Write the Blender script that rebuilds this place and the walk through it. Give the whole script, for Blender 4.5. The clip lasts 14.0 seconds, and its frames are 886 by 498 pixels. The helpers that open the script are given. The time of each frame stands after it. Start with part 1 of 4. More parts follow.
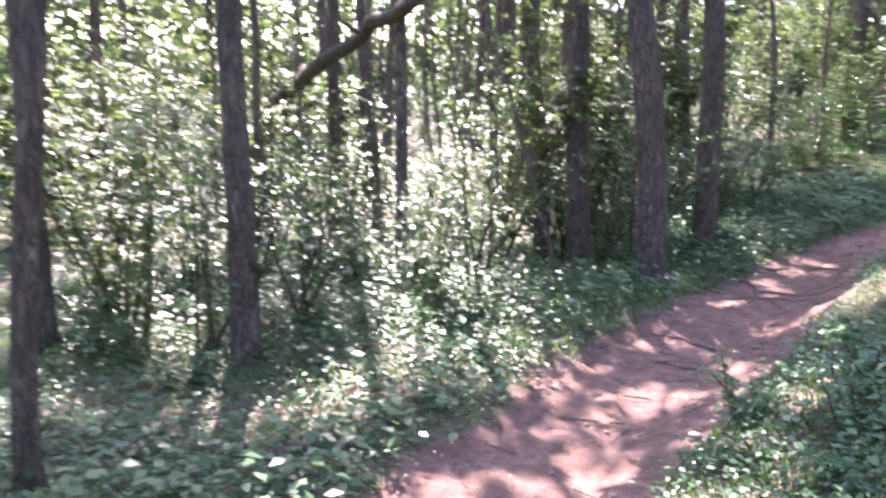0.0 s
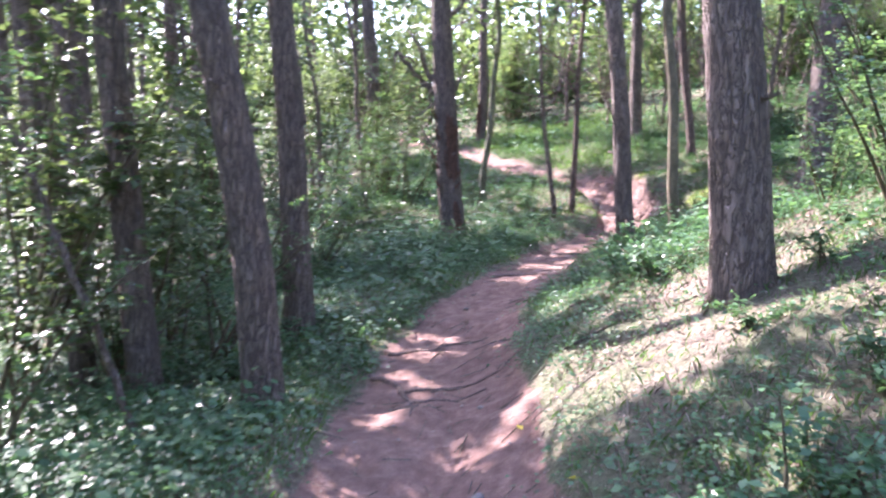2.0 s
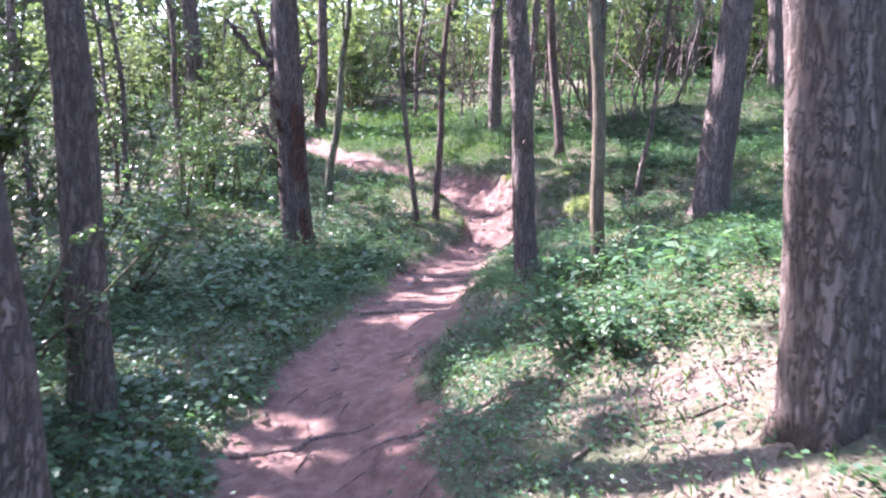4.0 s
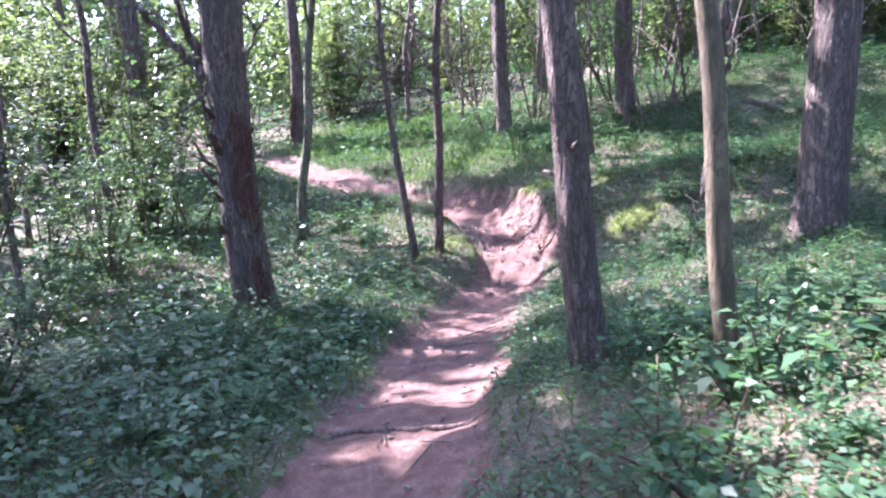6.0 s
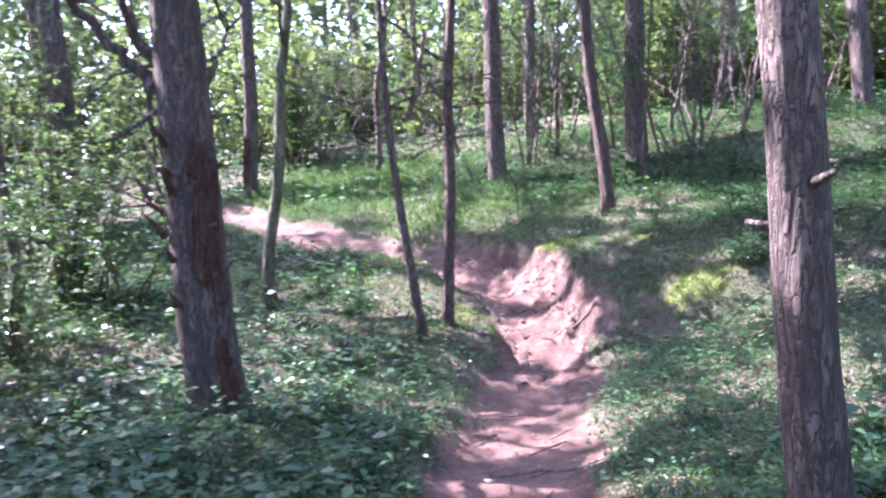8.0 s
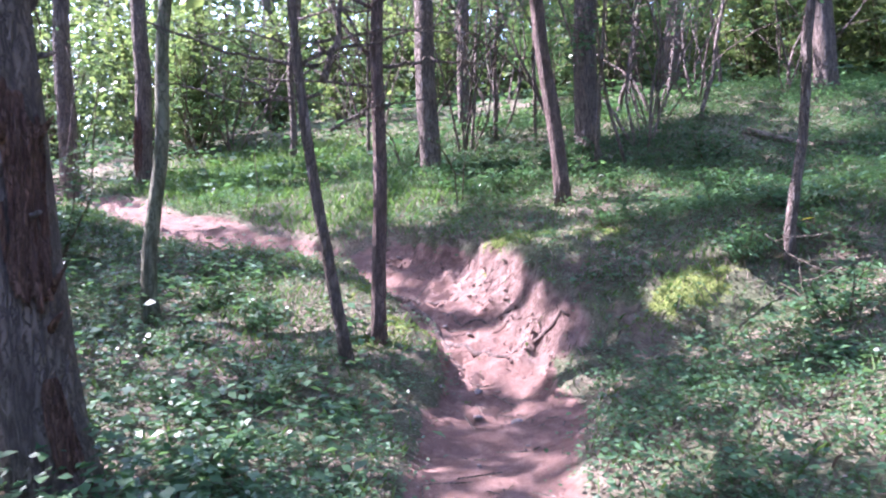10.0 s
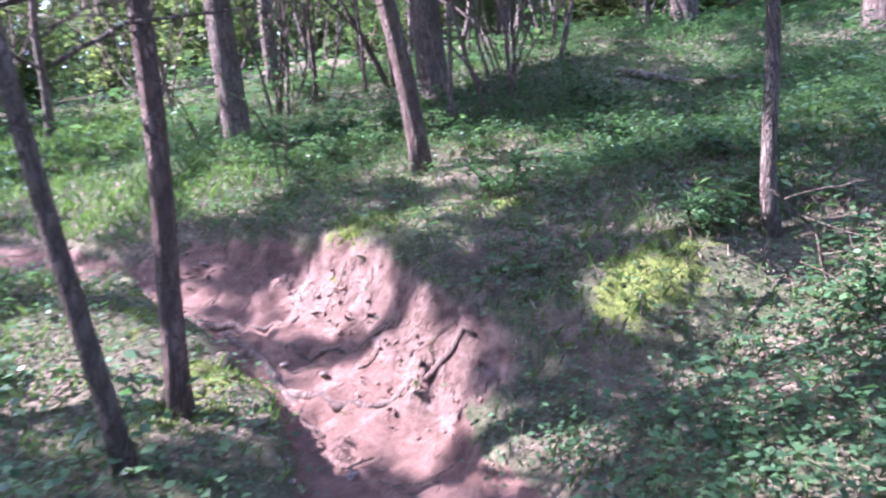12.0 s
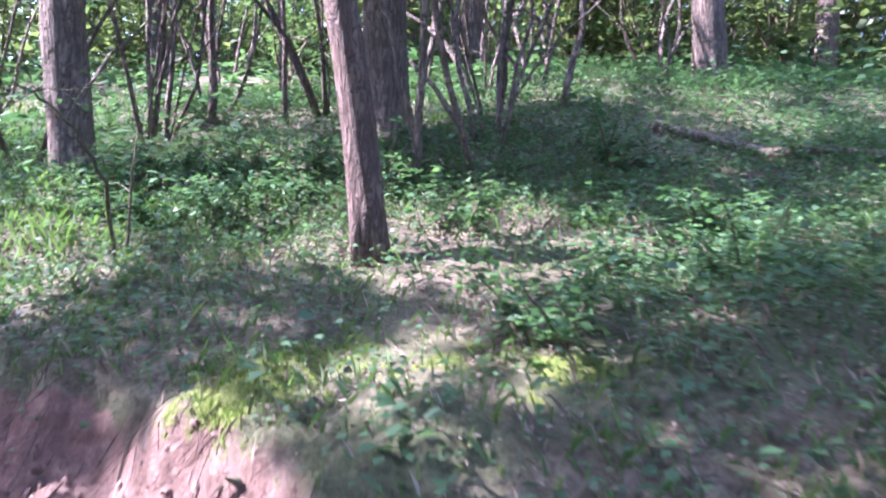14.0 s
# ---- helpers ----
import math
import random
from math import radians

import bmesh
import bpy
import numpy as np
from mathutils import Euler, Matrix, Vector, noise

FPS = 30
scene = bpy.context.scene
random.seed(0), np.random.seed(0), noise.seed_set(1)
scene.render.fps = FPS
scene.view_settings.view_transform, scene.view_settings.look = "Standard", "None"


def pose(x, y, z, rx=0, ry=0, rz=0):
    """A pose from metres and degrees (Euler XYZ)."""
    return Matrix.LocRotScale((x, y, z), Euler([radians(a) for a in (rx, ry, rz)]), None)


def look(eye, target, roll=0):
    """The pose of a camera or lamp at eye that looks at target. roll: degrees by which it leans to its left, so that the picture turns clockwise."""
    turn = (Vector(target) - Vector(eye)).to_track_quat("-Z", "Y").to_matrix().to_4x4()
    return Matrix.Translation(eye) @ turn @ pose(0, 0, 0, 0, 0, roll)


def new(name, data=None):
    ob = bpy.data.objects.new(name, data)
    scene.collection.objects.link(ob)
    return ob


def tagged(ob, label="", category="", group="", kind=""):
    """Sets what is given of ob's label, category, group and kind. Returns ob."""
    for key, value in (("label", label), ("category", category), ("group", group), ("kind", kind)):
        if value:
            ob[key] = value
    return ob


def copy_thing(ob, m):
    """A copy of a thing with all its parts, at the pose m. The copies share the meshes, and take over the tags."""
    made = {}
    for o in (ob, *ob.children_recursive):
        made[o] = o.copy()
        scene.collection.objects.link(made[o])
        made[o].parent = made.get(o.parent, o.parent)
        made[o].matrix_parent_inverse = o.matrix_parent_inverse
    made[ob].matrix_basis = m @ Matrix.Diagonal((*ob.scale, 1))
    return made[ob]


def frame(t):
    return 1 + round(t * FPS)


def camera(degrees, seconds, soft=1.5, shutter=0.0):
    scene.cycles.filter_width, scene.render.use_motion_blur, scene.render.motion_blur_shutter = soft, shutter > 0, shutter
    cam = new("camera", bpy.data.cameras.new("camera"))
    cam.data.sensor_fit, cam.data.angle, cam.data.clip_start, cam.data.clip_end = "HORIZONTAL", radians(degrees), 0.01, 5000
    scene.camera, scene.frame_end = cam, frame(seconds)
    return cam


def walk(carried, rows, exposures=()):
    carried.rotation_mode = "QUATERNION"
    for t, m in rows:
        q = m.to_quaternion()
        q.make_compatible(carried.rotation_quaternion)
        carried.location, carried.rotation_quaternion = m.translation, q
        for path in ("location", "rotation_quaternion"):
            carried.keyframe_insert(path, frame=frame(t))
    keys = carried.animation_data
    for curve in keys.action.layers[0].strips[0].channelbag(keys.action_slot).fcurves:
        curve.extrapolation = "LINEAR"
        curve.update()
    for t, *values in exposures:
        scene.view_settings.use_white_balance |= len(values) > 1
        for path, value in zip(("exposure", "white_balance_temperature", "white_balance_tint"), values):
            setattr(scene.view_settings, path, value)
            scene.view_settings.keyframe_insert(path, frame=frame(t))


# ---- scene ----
cam = camera(56.9, 14.0, soft=2.1, shutter=0.4)
PATH = [
    (0, pose(2.932, -6.209, 2.134, 78.24, -3.36, 49.50)),
    (0.5, pose(2.354, -5.994, 2.023, 76.59, -6.35, 40.37)),
    (1, pose(1.821, -5.637, 2.010, 78.79, -6.96, 31.62)),
    (1.5, pose(1.283, -5.200, 2.002, 81.25, -5.93, 20.96)),
    (2, pose(0.937, -4.616, 2.059, 83.80, -2.10, 14.91)),
    (2.5, pose(0.639, -4.090, 2.072, 83.41, -3.40, 7.30)),
    (3, pose(0.418, -3.721, 2.186, 83.30, -2.74, 10.48)),
    (3.5, pose(0.168, -3.217, 2.222, 83.12, -5.23, 4.22)),
    (6, pose(-0.045, 0.386, 2.303, 83.76, 0.46, 2.72)),
    (6.5, pose(-0.224, 0.802, 2.282, 83.38, -1.09, 4.10)),
    (7, pose(-0.364, 1.358, 2.291, 91.62, 0.43, 5.24)),
    (7.5, pose(-0.667, 1.849, 2.313, 90.04, -0.15, 3.94)),
    (8, pose(-0.856, 2.402, 2.249, 87.65, -0.27, -1.85)),
    (10.5, pose(-0.857, 4.408, 2.176, 87.33, -0.75, -9.29)),
    (11, pose(-0.799, 4.939, 2.161, 87.25, -1.10, -12.06)),
    (11.5, pose(-0.751, 5.527, 2.166, 88.73, 1.77, -13.63)),
    (12, pose(-0.654, 6.168, 2.174, 85.46, 4.04, -20.58)),
    (12.5, pose(-0.487, 6.757, 2.212, 87.01, 2.62, -24.38)),
    (13, pose(-0.309, 7.430, 2.249, 88.62, -0.35, -29.18)),
    (13.5, pose(-0.082, 8.166, 2.320, 87.90, -1.20, -27.39)),
    (14, pose(0.120, 8.860, 2.426, 88.61, -1.05, -26.59)),
]
# seconds, stops, kelvin, tint
TONE = [(0, 3.46, 6450, 33), (2, 3.56, 6100, 32), (3.7, 3.54, 5950, 35), (5.8, 3.46, 5650, 34), (8.2, 3.50, 5700, 37), (10.3, 3.34, 5650, 35), (12.5, 3.34, 5600, 36), (14, 3.60, 5600, 36)]
walk(cam, PATH, TONE)

# ---- world and sun ----
SUN_TO = Vector((-0.80, 0.42, 0.88)).normalized()
world = bpy.data.worlds.new("world")
scene.world = world
world.use_nodes = True
wn = world.node_tree.nodes
sky = wn.new("ShaderNodeTexSky")
sky.sky_type, sky.sun_disc = "NISHITA", False
sky.sun_elevation = math.asin(SUN_TO.z)
sky.sun_rotation = math.atan2(SUN_TO.x, SUN_TO.y)
world.node_tree.links.new(sky.outputs[0], wn["Background"].inputs[0])
wn["Background"].inputs[1].default_value = 0.15
sun = new("sun", bpy.data.lights.new("sun", "SUN"))
sun.data.energy, sun.data.angle, sun.data.color = 3.3, radians(0.53), (1.0, 0.95, 0.87)
sun.matrix_world = look(SUN_TO * 60, (0, 0, 0))


# ---- materials ----
def nodes_of(name):
    m = bpy.data.materials.new(name)
    m.use_nodes = True
    t = m.node_tree
    b = t.nodes["Principled BSDF"]
    return m, t, b


def link(t, a, b):
    t.links.new(a, b)


def noise_node(t, vec, scale, detail=4.0, rough=0.6):
    n = t.nodes.new("ShaderNodeTexNoise")
    n.inputs["Scale"].default_value, n.inputs["Detail"].default_value = scale, detail
    n.inputs["Roughness"].default_value = rough
    link(t, vec, n.inputs["Vector"])
    return n.outputs["Fac"]


def ramp(t, fac, stops):
    r = t.nodes.new("ShaderNodeValToRGB")
    e = r.color_ramp.elements
    while len(e) < len(stops):
        e.new(0.5)
    for el, (p, c) in zip(e, stops):
        el.position, el.color = p, (*c, 1)
    link(t, fac, r.inputs[0])
    return r.outputs[0]


def mixc(t, fac, a, b, kind="MIX"):
    m = t.nodes.new("ShaderNodeMix")
    m.data_type, m.blend_type = "RGBA", kind
    for val, sock in ((fac, m.inputs[0]), (a, m.inputs[6]), (b, m.inputs[7])):
        if hasattr(val, "links"):
            link(t, val, sock)
        else:
            sock.default_value = val if isinstance(val, float) else (*val, 1)
    return m.outputs[2]


def mathn(t, op, a, b=0.0):
    m = t.nodes.new("ShaderNodeMath")
    m.operation = op
    for v, sock in ((a, m.inputs[0]), (b, m.inputs[1])):
        if hasattr(v, "links"):
            link(t, v, sock)
        else:
            sock.default_value = v
    return m.outputs[0]


def bump(t, b, height, dist, strength=1.0):
    n = t.nodes.new("ShaderNodeBump")
    n.inputs["Distance"].default_value, n.inputs["Strength"].default_value = dist, strength
    link(t, height, n.inputs["Height"])
    link(t, n.outputs[0], b.inputs["Normal"])


def mat_bark(name, dark, light, warm, plate=10.0, depth=0.03):
    m, t, b = nodes_of(name)
    co = t.nodes.new("ShaderNodeTexCoord").outputs["Object"]
    mp = t.nodes.new("ShaderNodeMapping")
    mp.inputs["Scale"].default_value = (1, 1, 0.36)
    link(t, co, mp.inputs[0])
    n0 = noise_node(t, mp.outputs[0], 5, 3)
    sh = t.nodes.new("ShaderNodeVectorMath")
    sh.operation = "MULTIPLY_ADD"
    link(t, n0.node.outputs["Color"], sh.inputs[0])
    sh.inputs[1].default_value = (0.10, 0.10, 0.10)
    link(t, mp.outputs[0], sh.inputs[2])
    tall = t.nodes.new("ShaderNodeMapping")
    tall.inputs["Scale"].default_value = (1, 1, 0.42)
    link(t, sh.outputs[0], tall.inputs[0])
    rift = mathn(t, "ABSOLUTE", mathn(t, "SUBTRACT", noise_node(t, tall.outputs[0], plate * 1.5, 2, 0.5), 0.5))
    cross = mathn(t, "ABSOLUTE", mathn(t, "SUBTRACT", noise_node(t, mp.outputs[0], plate * 2.6, 3, 0.6), 0.5))
    fleck = noise_node(t, mp.outputs[0], 30, 5, 0.75)
    wide = mathn(t, "MINIMUM", mathn(t, "MULTIPLY", rift, 2.2), mathn(t, "MULTIPLY", cross, 3.2))
    wide = mathn(t, "ADD", wide, mathn(t, "MULTIPLY", mathn(t, "SUBTRACT", fleck, 0.5), 0.45))
    crack = ramp(t, wide, [(0.0, (0, 0, 0)), (0.10, (0.55, 0.55, 0.55)), (0.24, (1, 1, 1))])
    n1 = noise_node(t, mp.outputs[0], 45, 6, 0.7)
    n2 = noise_node(t, co, 2.5, 3)
    info = t.nodes.new("ShaderNodeObjectInfo").outputs["Random"]
    c = mixc(t, n1, dark, light)
    c = mixc(t, ramp(t, n2, [(0.45, (0, 0, 0)), (0.7, (0.55, 0.55, 0.55))]), c, warm)
    c = mixc(t, mathn(t, "MULTIPLY", info, 0.3), c, tuple(x * 0.6 for x in dark))
    c = mixc(t, crack, tuple(x * 0.6 for x in dark), c)
    link(t, c, b.inputs["Base Color"])
    b.inputs["Roughness"].default_value = 0.85
    h = mathn(t, "ADD", mathn(t, "MULTIPLY", crack, 1.0), mathn(t, "MULTIPLY", n1, 0.5))
    bump(t, b, h, depth)
    return m


def mat_leaf(name, cols, trans=0.45, rough=0.42, spec=0.5):
    m, t, b = nodes_of(name)
    g = t.nodes.new("ShaderNodeNewGeometry").outputs["Random Per Island"]
    c = ramp(t, g, [(i / (len(cols) - 1), c) for i, c in enumerate(cols)])
    info = t.nodes.new("ShaderNodeObjectInfo").outputs["Random"]
    c = mixc(t, mathn(t, "MULTIPLY", info, 0.35), c, tuple(x * 0.55 for x in cols[0]))
    link(t, c, b.inputs["Base Color"])
    b.inputs["Roughness"].default_value = rough
    b.inputs["Specular IOR Level"].default_value = spec
    tr = t.nodes.new("ShaderNodeBsdfTranslucent")
    link(t, mixc(t, 1.0, c, (1.35, 1.4, 0.95), "MULTIPLY"), tr.inputs[0])
    mx = t.nodes.new("ShaderNodeMixShader")
    mx.inputs[0].default_value = trans
    link(t, b.outputs[0], mx.inputs[1])
    link(t, tr.outputs[0], mx.inputs[2])
    link(t, mx.outputs[0], t.nodes["Material Output"].inputs[0])
    return m


def mat_ground():
    m, t, b = nodes_of("forest_soil")
    co = t.nodes.new("ShaderNodeTexCoord").outputs["Object"]

    def attr(n):
        a = t.nodes.new("ShaderNodeAttribute")
        a.attribute_name = n
        return a.outputs["Fac"]
    big, mid, fine = noise_node(t, co, 1.3, 4), noise_node(t, co, 9, 6, 0.65), noise_node(t, co, 70, 6, 0.7)
    dirt = ramp(t, mid, [(0.25, (0.115, 0.062, 0.051)), (0.5, (0.21, 0.121, 0.102)), (0.75, (0.34, 0.215, 0.185))])
    dirt = mixc(t, ramp(t, fine, [(0.35, (0.55, 0.55, 0.55)), (0.65, (0, 0, 0))]), dirt, (0.10, 0.055, 0.045))
    crumb = noise_node(t, co, 32, 5, 0.8)
    litter = ramp(t, crumb, [(0.3, (0.06, 0.042, 0.033)), (0.45, (0.16, 0.115, 0.095)), (0.55, (0.24, 0.18, 0.15)), (0.7, (0.31, 0.245, 0.21))])
    litter = mixc(t, ramp(t, mid, [(0.38, (0.75, 0.75, 0.75)), (0.58, (0, 0, 0))]), litter, (0.085, 0.055, 0.046))
    duff = mixc(t, ramp(t, big, [(0.3, (0.1, 0.1, 0.1)), (0.6, (0.75, 0.75, 0.75))]), litter, ramp(t, crumb, [(0.35, (0.028, 0.045, 0.018)), (0.65, (0.085, 0.12, 0.05))]))
    clay = ramp(t, mid, [(0.3, (0.13, 0.078, 0.066)), (0.5, (0.24, 0.15, 0.13)), (0.7, (0.37, 0.255, 0.225))])
    moss = ramp(t, fine, [(0.3, (0.045, 0.06, 0.018)), (0.5, (0.12, 0.145, 0.035)), (0.7, (0.24, 0.275, 0.075))])
    edge = mathn(t, "ADD", attr("trail"), mathn(t, "MULTIPLY", mathn(t, "SUBTRACT", mid, 0.5), 0.9))
    c = mixc(t, ramp(t, edge, [(0.42, (0, 0, 0)), (0.58, (1, 1, 1))]), duff, dirt)
    c = mixc(t, ramp(t, attr("clay"), [(0.3, (0, 0, 0)), (0.6, (1, 1, 1))]), c, clay)
    me = mathn(t, "ADD", attr("moss"), mathn(t, "MULTIPLY", mathn(t, "SUBTRACT", mid, 0.53), 2.6))
    c = mixc(t, ramp(t, me, [(0.45, (0, 0, 0)), (0.6, (1, 1, 1))]), c, moss)
    link(t, c, b.inputs["Base Color"])
    b.inputs["Roughness"].default_value = 0.9
    b.inputs["Specular IOR Level"].default_value = 0.25
    cl = mathn(t, "ADD", mathn(t, "MULTIPLY", attr("clay"), 2.0), 1.0)
    bump(t, b, mathn(t, "MULTIPLY", cl, mathn(t, "ADD", mathn(t, "MULTIPLY", mid, 1.0), mathn(t, "MULTIPLY", fine, 0.35))), 0.05, 0.9)
    return m


BARK = mat_bark("pine_bark", (0.15, 0.108, 0.092), (0.37, 0.285, 0.25), (0.30, 0.185, 0.14))
BARK_RED = mat_bark("cedar_bark", (0.13, 0.08, 0.068), (0.33, 0.23, 0.20), (0.24, 0.12, 0.09), 14, 0.015)
BARK_TAN = mat_bark("smooth_bark", (0.11, 0.085, 0.05), (0.22, 0.17, 0.11), (0.10, 0.10, 0.045), 5, 0.004)
BARK_MOSS = mat_bark("mossy_bark", (0.09, 0.09, 0.05), (0.34, 0.32, 0.25), (0.12, 0.14, 0.04), 6, 0.006)
WOOD = mat_bark("torn_wood", (0.12, 0.05, 0.035), (0.36, 0.20, 0.14), (0.25, 0.11, 0.07), 18, 0.02)
DEAD = mat_bark("dead_wood", (0.10, 0.075, 0.055), (0.32, 0.26, 0.21), (0.16, 0.11, 0.08), 12, 0.008)
CLAY = mat_bark("clay", (0.17, 0.095, 0.08), (0.38, 0.25, 0.22), (0.24, 0.14, 0.12), 3, 0.004)
ROOTS = mat_bark("root_bark", (0.11, 0.07, 0.06), (0.27, 0.18, 0.155), (0.2, 0.11, 0.09), 12, 0.006)
LEAF = mat_leaf("shrub_leaf", [(0.048, 0.10, 0.045), (0.078, 0.145, 0.06), (0.13, 0.205, 0.078)], 0.48, 0.34, 0.7)
CROWN = mat_leaf("crown_leaf", [(0.065, 0.10, 0.045), (0.105, 0.15, 0.065), (0.18, 0.225, 0.095)], 0.5, 0.45)
HERB = mat_leaf("herb_leaf", [(0.042, 0.095, 0.048), (0.068, 0.15, 0.07), (0.12, 0.215, 0.10)], 0.4, 0.43, 0.5)
GRASS = mat_leaf("grass_blade", [(0.05, 0.105, 0.03), (0.085, 0.155, 0.045), (0.14, 0.215, 0.075)], 0.4, 0.5)
MOSS = mat_leaf("moss_tips", [(0.06, 0.105, 0.022), (0.11, 0.17, 0.042), (0.19, 0.26, 0.075)], 0.3, 0.7, 0.2)
LITTER = mat_leaf("dry_leaf", [(0.09, 0.06, 0.05), (0.15, 0.105, 0.088), (0.24, 0.175, 0.15), (0.36, 0.29, 0.25)], 0.1, 0.7, 0.3)
YELLOW = mat_leaf("yellow_leaf", [(0.55, 0.42, 0.03), (0.62, 0.5, 0.06)], 0.3, 0.5)
STONE = mat_bark("stone", (0.20, 0.15, 0.14), (0.42, 0.36, 0.34), (0.25, 0.15, 0.12), 3, 0.004)
GROUND = mat_ground()

# ---- the lie of the land ----
# along the walk (y): trail centre, trail height, rise to the east, fall to the west, half width
LAND = np.array([
    (-40, 12.0, -1.5, 0.12, 0.05, 0.45), (-9, 5.6, 0.20, 0.16, 0.05, 0.45), (-6.2, 2.6, 0.28, 0.20, 0.05, 0.5), (-4, 0.75, 0.26, 0.30, 0.05, 0.62),
    (-1.5, 0.0, 0.24, 0.46, 0.04, 0.74), (0, -0.25, 0.34, 0.58, 0.10, 0.70), (2.5, -0.76, 0.45, 0.50, 0.14, 0.64),
    (4.9, -0.55, 0.80, 0.25, 0.10, 0.50), (7.1, -0.22, 0.86, 0.24, 0.05, 0.45), (9.0, 0.18, 0.95, 0.32, 0.00, 0.45),
    (9.8, 0.30, 1.08, 0.27, -0.05, 0.50), (10.5, -0.15, 1.32, 0.20, 0.04, 0.55), (11.7, -0.85, 1.62, 0.18, 0.06, 0.5),
    (13, -1.80, 1.86, 0.19, 0.06, 0.4), (14.3, -2.90, 2.10, 0.20, 0.05, 0.4), (16, -4.2, 2.30, 0.20, 0.03, 0.4),
    (20, -7.5, 2.75, 0.18, 0.03, 0.4), (30, -12, 3.8, 0.14, 0.02, 0.4), (60, -20, 6.0, 0.10, 0.0, 0.4)])
TY = np.arange(-40, 60, 0.1)


def smooth_table(k, sigma=4):
    v = np.interp(TY, LAND[:, 0], LAND[:, k])
    w = np.exp(-0.5 * (np.arange(-15, 16) / sigma) ** 2)
    return np.convolve(np.pad(v, 15, "edge"), w / w.sum(), "valid")


TABS = [smooth_table(k) for k in range(1, 6)]


def lookup(k, y):
    return np.interp(y, TY, TABS[k])


LAT = np.random.RandomState(7).rand(64, 64)


def vnoise(x, y):
    xi, yi = np.floor(x).astype(int), np.floor(y).astype(int)
    fx, fy = x - xi, y - yi
    fx, fy = fx * fx * (3 - 2 * fx), fy * fy * (3 - 2 * fy)

    def g(a, b):
        return LAT[a % 64, b % 64]
    return (g(xi, yi) * (1 - fx) + g(xi + 1, yi) * fx) * (1 - fy) + (g(xi, yi + 1) * (1 - fx) + g(xi + 1, yi + 1) * fx) * fy - 0.5


def sstep(x, a, b):
    k = np.clip((x - a) / (b - a), 0, 1)
    return k * k * (3 - 2 * k)


# moss cushions: x, y, breadth, length, strength
MOSSY = [(0.66, 11.28, 0.20, 0.26, 1.1), (0.98, 11.50, 0.26, 0.24, 0.8), (1.30, 11.15, 0.26, 0.24, 0.7), (1.55, 10.80, 0.22, 0.20, 0.8),
         (1.64, 9.52, 0.36, 0.28, 1.1), (-0.34, 10.35, 0.30, 0.26, 0.95), (-0.55, 10.02, 0.26, 0.2, 0.8), (-0.62, 11.05, 0.26, 0.3, 0.75)]


